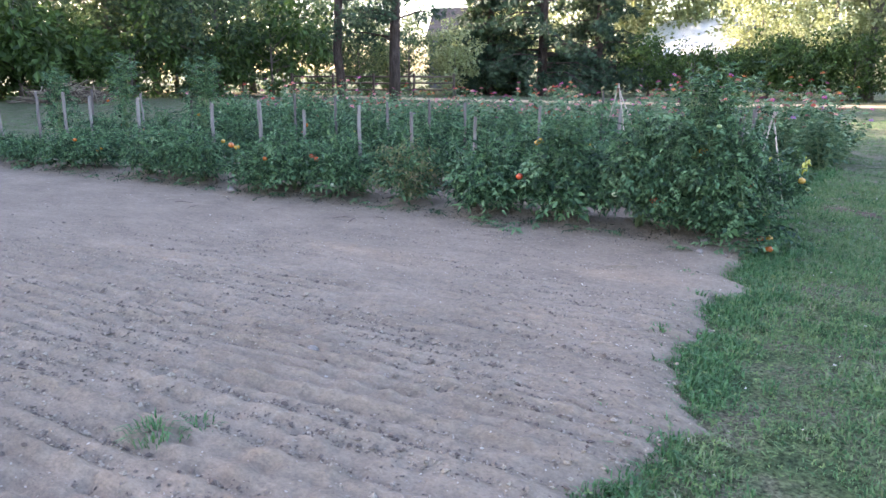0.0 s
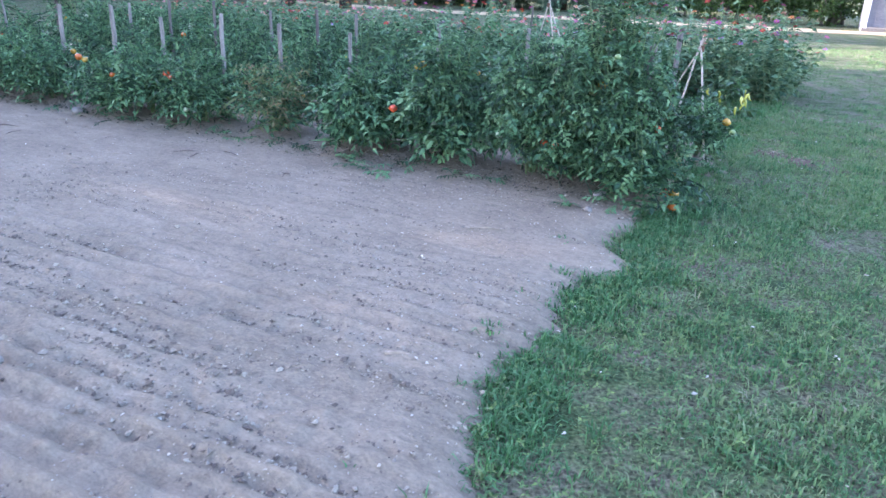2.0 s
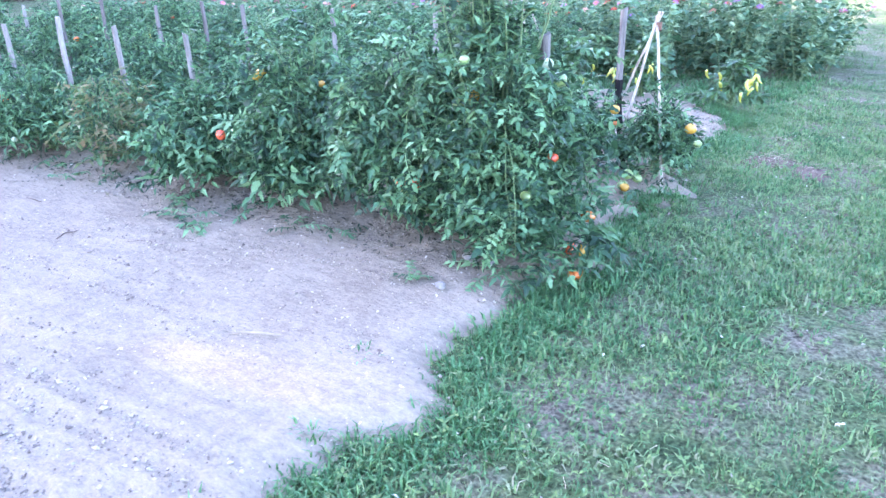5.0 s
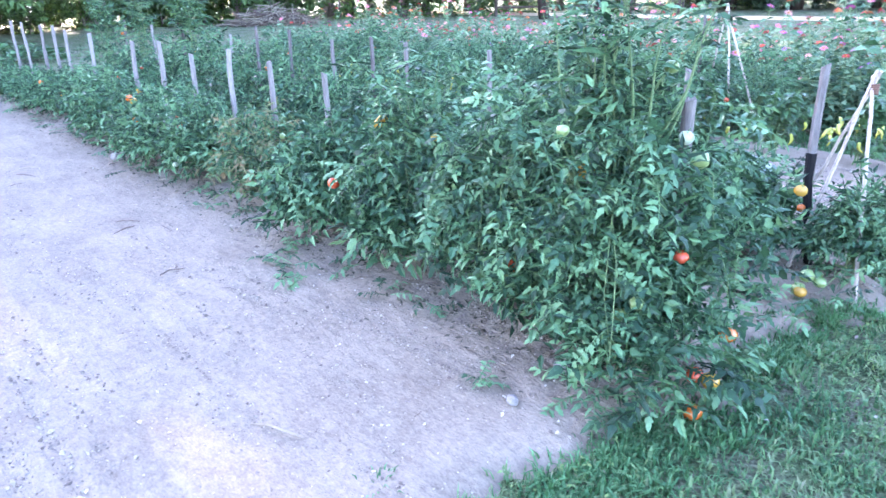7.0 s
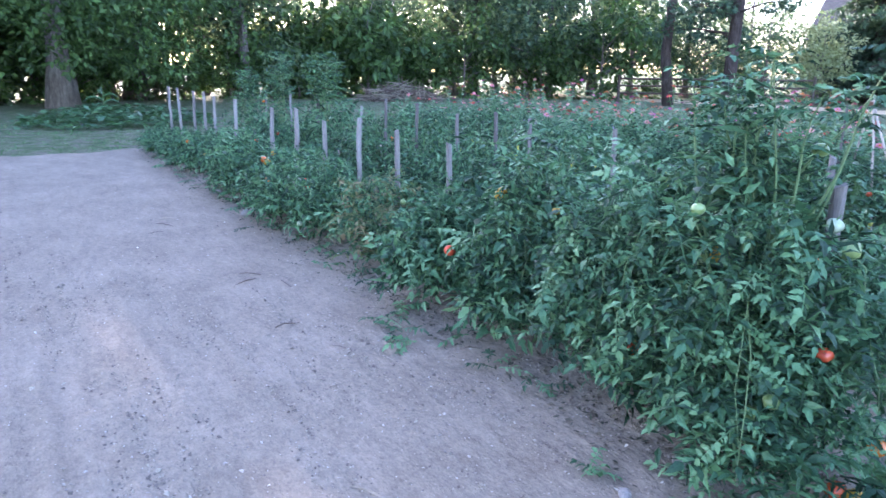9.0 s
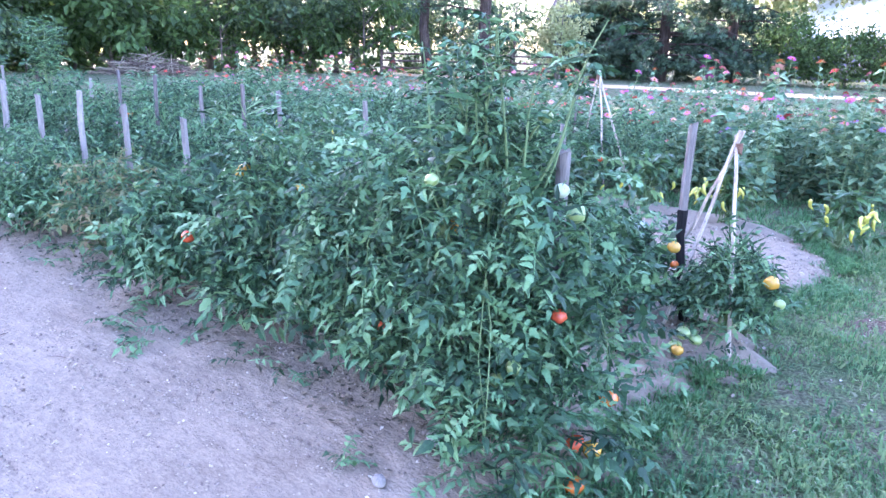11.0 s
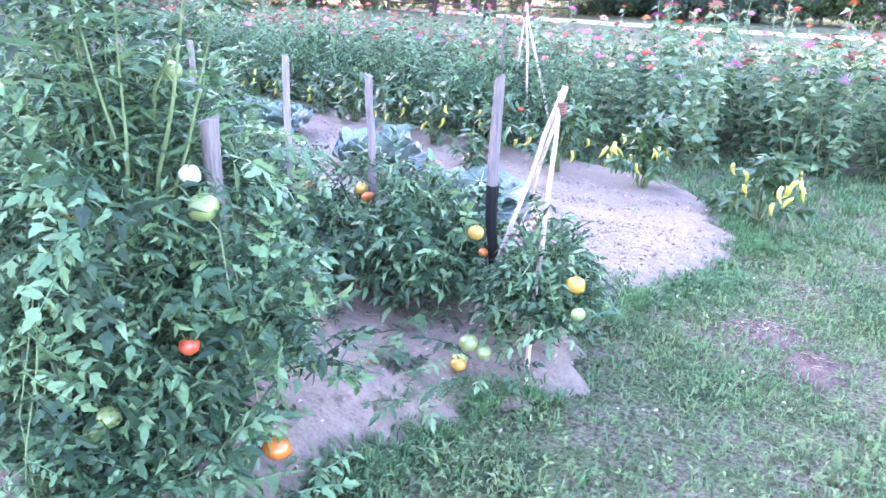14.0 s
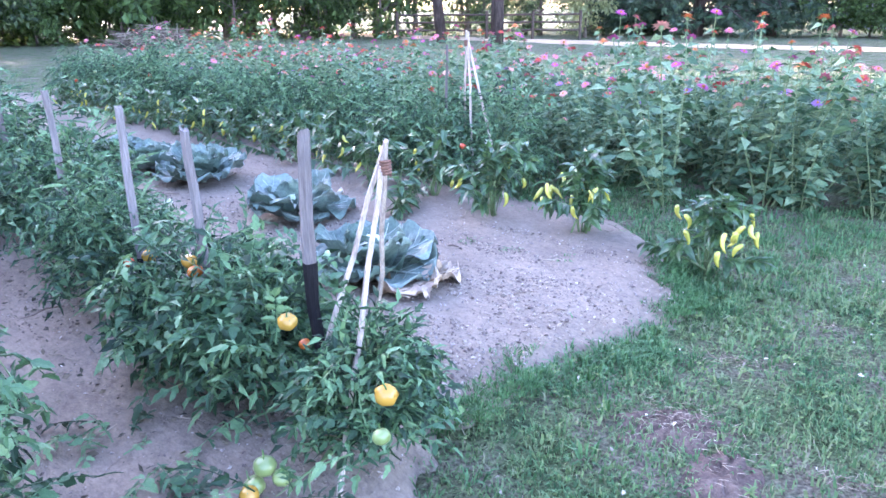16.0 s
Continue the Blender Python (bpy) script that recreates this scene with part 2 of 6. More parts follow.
M_NEEDLE = material("conifer_needles", [(0.022, 0.046, 0.028), (0.036, 0.068, 0.038), (0.055, 0.09, 0.045)], 0.65, 0.6, 9, 0, vary="island", vary_amount=0.6, translucent=0.15)
M_SHRUB = material("shrub_leaves", [(0.03, 0.065, 0.02), (0.05, 0.10, 0.028), (0.085, 0.14, 0.04)], 0.55, 0.8, 12, 0, vary="island", vary_amount=0.6, translucent=0.35)
M_BRUSH = material("brush_twigs", [(0.08, 0.06, 0.045), (0.15, 0.115, 0.085), (0.23, 0.185, 0.14)], 0.9, 2, 20, 0.3, 0.01, vary="island", vary_amount=0.7)
M_LANE = material("sandy_lane", [(0.34, 0.25, 0.155), (0.46, 0.35, 0.22)], 0.95, 0.8, 22, 0.4, 0.02, spec=0.1)
M_REDPAINT = material("red_barn_paint", [(0.15, 0.016, 0.014), (0.22, 0.026, 0.021)], 0.75, 3, 30, 0.3, 0.006, vary="object", vary_amount=0.3)
M_WHITE = material("white_paint", [(0.66, 0.66, 0.64), (0.80, 0.80, 0.78)], 0.6, 4, 40, 0.1, 0.003)
M_SIDING = material("grey_siding", [(0.115, 0.12, 0.15), (0.16, 0.165, 0.195)], 0.7, 3, 30, 0.15, 0.004)
M_ROOF = material("asphalt_shingles", [(0.045, 0.043, 0.045), (0.08, 0.077, 0.08)], 0.9, 5, 60, 0.6, 0.008)
M_PALEROOF = material("pale_metal_roof", [(0.60, 0.60, 0.58), (0.72, 0.72, 0.70)], 0.45, 3, 30, 0.1, 0.004)
M_DARKWOOD = material("old_fence_wood", [(0.045, 0.033, 0.026), (0.09, 0.068, 0.052)], 0.9, 5, 30, 0.5, 0.008, stretch=(0.6, 6, 6))
M_GLASS = material("window_glass", [(0.03, 0.04, 0.05), (0.05, 0.06, 0.07)], 0.08, 2, 10, 0, spec=0.6)
M_IRON = material("black_iron", [(0.02, 0.02, 0.02), (0.04, 0.04, 0.04)], 0.6, 10, 60, 0.1, 0.002, metal=0.6)


# ---- mesh helpers ----
def mesh_of(name, V, F, mats, index=None, smooth=False):
    """A mesh from arrays of vertices and triangles."""
    V, F = np.asarray(V, np.float32).reshape(-1, 3), np.asarray(F, np.int32).reshape(-1, 3)
    me = bpy.data.meshes.new(name)
    me.vertices.add(len(V))
    me.vertices.foreach_set("co", V.ravel())
    me.loops.add(F.size)
    me.loops.foreach_set("vertex_index", F.ravel())
    me.polygons.add(len(F))
    me.polygons.foreach_set("loop_start", np.arange(0, F.size, 3, dtype=np.int32))
    for m in mats if isinstance(mats, (list, tuple)) else [mats]:
        me.materials.append(m)
    if index is not None:
        me.polygons.foreach_set("material_index", np.asarray(index, np.int32))
    me.polygons.foreach_set("use_smooth", np.full(len(F), smooth))
    me.update(calc_edges=True)
    return me


def join(*pieces):
    """Several (V, F) in one."""
    Vs, Fs, n = [], [], 0
    for V, F in pieces:
        V, F = np.asarray(V, float).reshape(-1, 3), np.asarray(F, int).reshape(-1, 3)
        Vs.append(V)
        Fs.append(F + n)
        n += len(V)
    return np.concatenate(Vs), np.concatenate(Fs)


def stamp(piece, M):
    """A piece (V, F) set down at each of the 4 x 4 poses M."""
    V, F = piece
    M = np.asarray(M, float).reshape(-1, 4, 4)
    W = np.einsum("kij,nj->kni", M[:, :3, :3], V) + M[:, None, :3, 3]
    return W.reshape(-1, 3), (F[None] + (np.arange(len(M)) * len(V))[:, None, None]).reshape(-1, 3)


def unit(A):
    return A / np.maximum(np.linalg.norm(A, axis=-1, keepdims=True), 1e-9)


def poses(P, D, N, S):
    """Poses whose x axis runs along D, with z near N, scaled by S."""
    P, D, N = (np.asarray(a, float).reshape(-1, 3) for a in (P, D, N))
    X = unit(D)
    Y = unit(np.cross(N, X))
    Z = np.cross(X, Y)
    M = np.zeros((len(P), 4, 4))
    S = np.broadcast_to(np.asarray(S, float), (len(P),))[:, None]
    M[:, :3, 0], M[:, :3, 1], M[:, :3, 2], M[:, :3, 3], M[:, 3, 3] = X * S, Y * S, Z * S, P, 1
    return M


def tube(points, radii, sides=5, cap=True):
    """A tapered tube along points."""
    P = np.asarray(points, float)
    R = np.broadcast_to(np.asarray(radii, float), (len(P),))
    T = unit(np.gradient(P, axis=0))
    ref = np.array([0.0, 0.0, 1.0]) if abs(T[:, 2]).mean() < 0.8 else np.array([1.0, 0.13, 0.0])
    A = unit(np.cross(T, ref))
    B = np.cross(T, A)
    ang = np.arange(sides) * 2 * np.pi / sides
    V = (P[:, None] + R[:, None, None] * (np.cos(ang)[None, :, None] * A[:, None] + np.sin(ang)[None, :, None] * B[:, None])).reshape(-1, 3)
    F = []
    for i in range(len(P) - 1):
        for j in range(sides):
            a, b = i * sides + j, i * sides + (j + 1) % sides
            F += [(a, b, a + sides), (b, b + sides, a + sides)]
    if cap:
        V = np.concatenate([V, P[-1:], P[:1]])
        n, last = len(V) - 2, (len(P) - 1) * sides
        F += [(last + j, last + (j + 1) % sides, n) for j in range(sides)]
        F += [((j + 1) % sides, j, n + 1) for j in range(sides)]
    return V, np.array(F)


def block(x0, y0, z0, x1, y1, z1):
    """A box as (V, F)."""
    V = [(x, y, z) for x in (x0, x1) for y in (y0, y1) for z in (z0, z1)]
    F = [(0, 1, 3), (0, 3, 2), (4, 6, 7), (4, 7, 5), (0, 4, 5), (0, 5, 1), (2, 3, 7), (2, 7, 6), (0, 2, 6), (0, 6, 4), (1, 5, 7), (1, 7, 3)]
    return np.array(V, float), np.array(F)


def ball(rng, rx, ry, rz, rings=6, sides=9, lump=0.1, lobes=0):
    """A lumpy rounded body as (V, F)."""
    V = [(0, 0, -rz)]
    for i in range(1, rings):
        th = np.pi * i / rings
        for j in range(sides):
            ph = 2 * np.pi * j / sides
            k = 1 + rng.normal(0, lump) + (0.06 * math.cos(lobes * ph) * math.sin(th) if lobes else 0)
            V.append((rx * k * math.sin(th) * math.cos(ph), ry * k * math.sin(th) * math.sin(ph), -rz * k * math.cos(th)))
    V.append((0, 0, rz * (0.86 if lobes else 1)))
    F = [(0, 1 + (j + 1) % sides, 1 + j) for j in range(sides)]
    for i in range(rings - 2):
        for j in range(sides):
            a, b = 1 + i * sides + j, 1 + i * sides + (j + 1) % sides
            F += [(a, b, a + sides), (b, b + sides, a + sides)]
    top, last = len(V) - 1, 1 + (rings - 2) * sides
    F += [(last + j, last + (j + 1) % sides, top) for j in range(sides)]
    return np.array(V, float), np.array(F)


def part(name, mesh, parent, label="", loc=None):
    ob = new(name, mesh)
    ob.parent = parent
    if loc is not None:
        ob.matrix_basis = loc if isinstance(loc, Matrix) else Matrix.Translation(loc)
    return tagged(ob, label)


def thing(name, label, category, loc=(0, 0, 0), turn=0.0, group="", kind="", mesh=None):
    ob = new(name, mesh)
    ob.matrix_basis = pose(*loc, 0, 0, turn)
    return tagged(ob, label, category, group, kind)


# The garden's own axes: a runs along the rows, b across them; both in metres from the first tall stake.
ORIGIN, ALONG, ACROSS = np.array([2.62, 6.62]), np.array([-0.911, 0.411]), np.array([0.411, 0.911])


def plot(a, b, z=0.0):
    p = ORIGIN + a * ALONG + b * ACROSS
    return (float(p[0]), float(p[1]), z)


def to_ab(x, y):
    dx, dy = np.asarray(x) - ORIGIN[0], np.asarray(y) - ORIGIN[1]
    return dx * ALONG[0] + dy * ALONG[1], dx * ACROSS[0] + dy * ACROSS[1]


EDGE_B = [-10, -5.2, -4.4, -4.05, -3.75, -3.58, -3.4, -3.08, -2.8, -2.52, -2.35, -2.0, -1.62, -1.3, -1.0, -0.66, -0.35, -0.05, 0.2, 0.5, 0.85, 1.05, 1.14, 1.3, 1.45, 1.9, 2.1, 2.6, 3.2, 3.45, 3.65, 4.25, 4.5]
EDGE_A = [-0.3, -0.25, -0.2, -0.38, -0.5, -0.27, -0.36, -0.18, -0.2, -0.34, -0.15, -0.19, -0.42, -0.19, -0.17, -0.25, -0.32, -0.36, -0.2, -0.27, -0.42, -0.46, -0.43, -0.48, -0.33, -0.23, -0.32, -0.28, -0.41, -0.28, -0.1, 0.45, 0.8]


def soil_edge(b):
    """Where the worked soil ends and the lawn begins, along a, for each b."""
    b = np.asarray(b, float)
    wob = 0.035 * np.sin(b * 9.1) + 0.025 * np.sin(b * 23.7 + 1.3) + 0.015 * np.sin(b * 51.0)
    ragged = 0.09 * (smooth_noise(b * 11.0, b * 0.0 + 3.5, 41) - 0.5) + 0.06 * (smooth_noise(b * 27.0, b * 0.0 + 7.5, 42) - 0.5)
    soft = sum(np.interp(b + d, EDGE_B, EDGE_A) for d in (-0.09, -0.03, 0.03, 0.09)) / 4
    return soft + wob + ragged


def soil_far(b):
    return 13.3 + 0.35 * np.sin(np.asarray(b) * 0.9) + 0.08 * np.sin(np.asarray(b) * 6.0) + 0.12 * np.asarray(b)


def smooth_noise(x, y, seed=0):
    """Cheap value noise on arrays, from 0 to 1."""
    xi, yi = np.floor(x).astype(np.int64), np.floor(y).astype(np.int64)
    fx, fy = x - xi, y - yi
    fx, fy = fx * fx * (3 - 2 * fx), fy * fy * (3 - 2 * fy)

    def h(i, j):
        n = (i * 374761393 + j * 668265263 + seed * 1442695) & 0xFFFFFFFF
        n = ((n ^ (n >> 13)) * 1274126177) & 0xFFFFFFFF
        return ((n ^ (n >> 16)) & 0xFFFF) / 65535.0

    return (h(xi, yi) * (1 - fx) + h(xi + 1, yi) * fx) * (1 - fy) + (h(xi, yi + 1) * (1 - fx) + h(xi + 1, yi + 1) * fx) * fy


def soil_height(a, b):
    """The worked soil: rake lines along the rows, crumbs, and low ridges under the planted rows."""
    a, b = np.asarray(a, float), np.asarray(b, float)
    warp = b + 0.05 * smooth_noise(a * 0.7, b * 2.0, 3)
    drift = smooth_noise(a * 0.22, b * 0.6, 5)
    lines = 0.013 * np.sin(2 * np.pi * (b / 0.31 + 0.8 * drift)) * (0.3 + smooth_noise(a * 0.5, b * 1.3, 9))
    lines = lines + 0.022 * np.sin(2 * np.pi * (b / 0.125 + 1.6 * smooth_noise(a * 0.35, b * 0.9, 6))) * (0.2 + smooth_noise(a * 0.8, warp * 3.0, 10))
    lines = lines * (0.04 + 0.96 * np.clip((-1.6 - b) / 2.2, 0, 1)) * (0.35 + 0.55 * np.clip((6.0 - a) / 4.0, 0, 1))
    calm = 0.26 + 0.74 * np.clip((-1.6 - b) / 2.2, 0, 1)
    crumbs = calm * 0.032 * (smooth_noise(a * 13, b * 15, 1) - 0.5) * (0.4 + smooth_noise(a * 1.1, b * 3.1, 7)) + calm * 0.016 * (smooth_noise(a * 22, b * 27, 2) - 0.5)
    swell = 0.03 * smooth_noise(a * 0.8, b * 0.8, 4)
    ridge = 0.045 * np.exp(-(((b + 0.05) / 0.32) ** 2)) + 0.035 * np.exp(-(((b - 1.28) / 0.3) ** 2)) + 0.03 * np.exp(-(((b - 3.7) / 0.3) ** 2))
    return 0.040 + lines + crumbs + swell * 0.5 + ridge


# ---- ground ----
def make_ground():
    xs = np.concatenate([-np.geomspace(400, 10, 14), np.linspace(-8, 14, 45), np.geomspace(16, 400, 14)])
    ys = np.concatenate([-np.geomspace(200, 10, 10), np.linspace(-8, 26, 69), np.geomspace(28, 900, 16)])
    X, Y = np.meshgrid(xs, ys, indexing="ij")
    Z = -0.012 + 0.02 * (smooth_noise(X * 0.6, Y * 0.6, 8) - 0.5)
    V = np.stack([X, Y, Z], -1).reshape(-1, 3)
    n = len(ys)
    F = []
    for i in range(len(xs) - 1):
        for j in range(n - 1):
            k = i * n + j
            F += [(k, k + n, k + n + 1), (k, k + n + 1, k + 1)]
    thing("ground", "mown lawn of mixed green grass with dry brown patches", "lawn", kind="structure", mesh=mesh_of("ground", V, F, M_LAWN, smooth=True))


def make_soil():
    s = np.concatenate([np.linspace(0, 0.02, 3), np.linspace(0.023, 0.36, 160), np.linspace(0.366, 1.0, 90)])
    b = np.concatenate([np.linspace(-9.5, -6.4, 40), np.linspace(-6.35, 3.6, 500), np.linspace(3.65, 4.45, 16)])
    B, S = np.meshgrid(b, s, indexing="ij")
    e, f = soil_edge(B), soil_far(B)
    plain = sum(np.interp(B + d, EDGE_B, EDGE_A) for d in (-0.3, -0.15, 0.0, 0.15, 0.3)) / 5
    start = e + (plain - e) * np.clip(S / 0.03, 0, 1)
    A = start + S * (f - start)
    A = np.where(S == 0, e - 0.05, A)
    Z = soil_height(A, B)
    rim = np.clip((A - e) / 0.22, 0, 1) * np.clip((f - A) / 0.3, 0, 1) * np.clip((4.45 - B) / 0.3, 0, 1)
    Z = Z * (0.25 + 0.75 * rim) - 0.05 * (1 - np.clip(rim * 6, 0, 1))
    V = np.stack([-A, B, Z], -1).reshape(-1, 3)
    n = len(s)
    i, j = np.meshgrid(np.arange(len(b) - 1), np.arange(n - 1), indexing="ij")
    k = (i * n + j).ravel()
    F = np.concatenate([np.stack([k, k + 1, k + n + 1], -1), np.stack([k, k + n + 1, k + n], -1)])
    thing("garden_soil", "raked pale sandy garden soil with faint furrow lines", "soil", plot(0, 0), math.degrees(math.atan2(-0.411, 0.911)), kind="structure", mesh=mesh_of("garden_soil", V, F[:, ::-1], M_SOIL, smooth=True))


# ---- leaves ----
def leaflet(rng, length=1.0, width=0.5, fold=0.12, droop=0.15, teeth=0.0):
    """One leaf blade along +x, folded at its rib and drooping to the tip."""
    t = np.array([0.2, 0.58])
    w = width / 2 * np.array([1.0, 0.72]) * (1 + rng.uniform(-teeth, teeth, 2))
    mid = [(0, 0, 0), (0.5, 0, -droop * 0.25), (1.0, 0, -droop)]
    left = [(x, y, fold * y * 2 - droop * x * x) for x, y in zip(t, w)]
    right = [(x, -y, fold * y * 2 - droop * x * x) for x, y in zip(t + rng.uniform(-0.05, 0.05, 2), w)]
    V = np.array(mid + left + right) * length
    F = [(0, 1, 3), (1, 4, 3), (1, 2, 4), (0, 5, 1), (1, 5, 6), (1, 6, 2)]
    return V, np.array(F)


def lobed_leaflet(rng, length=1.0, width=0.5, droop=0.2):
    """A tomato leaflet: a pointed blade with a notch and a lobe on each side, folded at its rib."""
    t = np.array([0.14, 0.34, 0.44, 0.68])
    w = width / 2 * np.array([0.62, 1.05, 0.58, 0.62]) * rng.uniform(0.8, 1.2, 4)
    curl = rng.uniform(-0.3, 0.5)
    mid = [(0, 0, 0), (0.4, 0, -droop * 0.16), (1.0, 0, -droop)]
    side = [[(x + rng.uniform(-0.03, 0.05), s * y, curl * y - droop * x * x) for x, y in zip(t, w)] for s in (1, -1)]
    V = np.array(mid + side[0] + side[1]) * length
    F = [(0, 1, 3), (1, 4, 3), (1, 5, 4), (1, 6, 5), (1, 2, 6), (0, 7, 1), (1, 7, 8), (1, 8, 9), (1, 9, 10), (1, 10, 2)]
    return V, np.array(F)


def turned(piece, rx=0.0, ry=0.0, rz=0.0, at=(0, 0, 0), s=1.0):
    m = np.array(Euler((radians(rx), radians(ry), radians(rz))).to_matrix()) * s
    return piece[0] @ m.T + np.array(at), piece[1]


def tomato_leaf(seed, far=False):
    """A pinnate tomato leaf, one unit long: a drooping rachis with toothed leaflets in pairs."""
    rng = np.random.default_rng(seed)
    sag = rng.uniform(0.15, 0.5)
    rach = [(x, 0.03 * math.sin(x * 3 + seed), 0.12 * x - sag * x * x) for x in (0, 0.35, 0.7, 1.0)]
    flat = (np.array([(0, -0.014, 0), (0, 0.014, 0), (0.5, 0.01, 0.06 - sag * 0.25), (1.0, 0, 0.12 - sag)]), np.array([(0, 2, 1), (0, 3, 2)]))
    pieces = [flat if far else tube(rach, [0.018, 0.014, 0.010, 0.006], 3, False)]
    blade = (lambda s, w, d: simple_leaf(rng, s, w * 0.66, d)) if far else (lambda s, w, d: lobed_leaflet(rng, s, w, d))
    for x, size in ((0.22, 0.17), (0.33, 0.10), (0.44, 0.26), (0.56, 0.11), (0.66, 0.27), (0.84, 0.22)) if not far else ((0.26, 0.22), (0.48, 0.33), (0.74, 0.32)):
        for side in (1, -1):
            s = size * rng.uniform(0.8, 1.2)
            z = 0.12 * x - sag * x * x
            pieces.append(turned(blade(s, rng.uniform(0.46, 0.64), rng.uniform(0.0, 0.5)), side * rng.uniform(-45, 35), rng.uniform(-22, 42), side * rng.uniform(45, 88), (x, 0, z)))
    pieces.append(turned(blade(0.31, 0.58, 0.35), rng.uniform(-25, 25), rng.uniform(5, 40), rng.uniform(-10, 10), (0.92, 0, 0.12 - sag * 0.95)))
    return join(*pieces)


def simple_leaf(piece_rng, length=1.0, width=0.5, droop=0.15):
    """A four-faced leaf blade for plants that stand further off."""
    w = width / 2 * piece_rng.uniform(0.75, 1.05)
    V = np.array([(0, 0, 0), (0.40, w, 0.05), (0.5, 0, -droop * 0.2), (0.42, -w, 0.05), (1, 0, -droop)]) * length
    return V, np.array([(0, 2, 1), (1, 2, 4), (0, 3, 2), (2, 3, 4)])


TOMATO_LEAVES = [tomato_leaf(s) for s in range(6)]
FAR_LEAVES = [tomato_leaf(s, True) for s in range(20, 25)]
TOMATO_LEAF_MESHES = [mesh_of("tomato_leaf", V, F, M_TOMLEAF_OB) for V, F in TOMATO_LEAVES]


def fused(lines, radii, sides=4):
    """Thin stems that spring from one root, as one body."""
    V, F = join(*[tube(ln, np.linspace(radii[0], radii[1], len(ln)), sides, False) for ln in lines])
    root, n = len(V), 0
    more = []
    for ln in lines:
        more += [(n + (j + 1) % sides, n + j, root) for j in range(sides)]
        n += len(ln) * sides
    return np.concatenate([V, [(0, 0, -0.03)]]), np.concatenate([F, np.array(more)])


def shoots(rng, height, rx, ry, count, per, z_low=0.05, upright=0.35, lean=(0, 0)):
    """Curved shoots of a bushy plant: their centre lines, and places, ways and normals for leaves along them."""
    lines, P, D, N = [], [], [], []
    for i in range(count):
        ph = rng.uniform(0, 2 * np.pi)
        rise = rng.random() < upright
        z0 = height * rng.uniform(0.02, 0.5)
        reach = rng.uniform(0.12, 0.45) if rise else rng.uniform(0.6, 1.05)
        z2 = height * (rng.uniform(0.75, 1.03) if rise else max(z_low, rng.uniform(0.06, 0.92)))
        out = np.array([math.cos(ph) * rx, math.sin(ph) * ry, 0])
        tip = np.array([lean[0], lean[1], 0]) * z2 + out * reach * (1.0 if z2 < height * 0.7 else 0.75) + (0, 0, z2)
        start = np.array([rng.normal(0, 0.03), rng.normal(0, 0.03), min(z0 * 0.6, z2 * 0.8)])
        mid = (start + tip) / 2 + np.array([0, 0, 0.16 * height * min(1.0, 0.1 + z2 / height)]) + out * rng.uniform(-0.1, 0.15)
        t = np.linspace(0, 1, 6)[:, None]
        line = (1 - t) ** 2 * start + 2 * t * (1 - t) * mid + t * t * tip
        lines.append(line)
        for k in range(per):
            u = rng.uniform(0.22, 1.0)
            p = (1 - u) ** 2 * start + 2 * u * (1 - u) * mid + u * u * tip
            tan = 2 * (1 - u) * (mid - start) + 2 * u * (tip - mid)
            tan = tan / max(np.linalg.norm(tan), 1e-6)
            side = rng.normal(0, 1, 3) * (1, 1, 0.55)
            side /= np.linalg.norm(side)
            d = tan * 0.45 + side * 0.85 + np.array([out[0], out[1], 0]) / max(rx, ry) * 0.35 - (0, 0, 0.05)
            P.append(p)
            D.append(d)
            N.append(np.array([rng.normal(0, 0.45), rng.normal(0, 0.45), 1.0]))
    return lines, np.array(P), np.array(D), np.array(N)


def clumps(rng, height, rx, ry, count):
    """Leaf places, ways and normals: leaves draped like shingles over the outer side of separate lumps of foliage."""
    n = 13
    z = height * np.linspace(0.16, 0.84, n) + rng.normal(0, 0.03, n)
    ph = np.arange(n) * 2.4 + rng.uniform(0, 6.28)
    far = np.interp(z / height, [0, 0.35, 0.75, 1], [0.52, 0.66, 0.58, 0.28]) * rng.uniform(0.75, 1.2, n)
    C = np.stack([np.cos(ph) * rx * far, np.sin(ph) * ry * far, z], -1)
    R = rng.uniform(0.26, 0.46, n) * min(rx, ry)
    k = np.minimum(rng.integers(0, n, count), rng.integers(0, n + 3, count)) % n
    d = unit(rng.normal(0, 1, (count, 3)) + (0, 0, 0.35))
    out = unit(C[k] * (1 / rx, 1 / ry, 0) + 1e-6)
    flip = np.sum(d * out, 1) < -0.25
    d[flip] -= 1.6 * np.sum(d * out, 1)[flip, None] * out[flip]
    P = C[k] + d * (R[k] * rng.uniform(0.5, 1.0, count) ** 0.6)[:, None] * (1, 1, 0.85)
    D = d * (0.8, 0.8, 0.25) + out * 0.35 + rng.normal(0, 0.42, (count, 3)) - (0, 0, 0.08)
    N = d * 0.55 + out * 0.15 + rng.normal(0, 0.45, (count, 3)) + (0, 0, 0.7)
    P[:, 2] = np.minimum(P[:, 2], height * rng.uniform(0.8, 1.0, count))
    waist = np.interp(P[:, 2] / height, [0, 0.12, 0.4], [0.55, 0.8, 1.0])
    P[:, :2] *= waist[:, None]
    return P, D, N


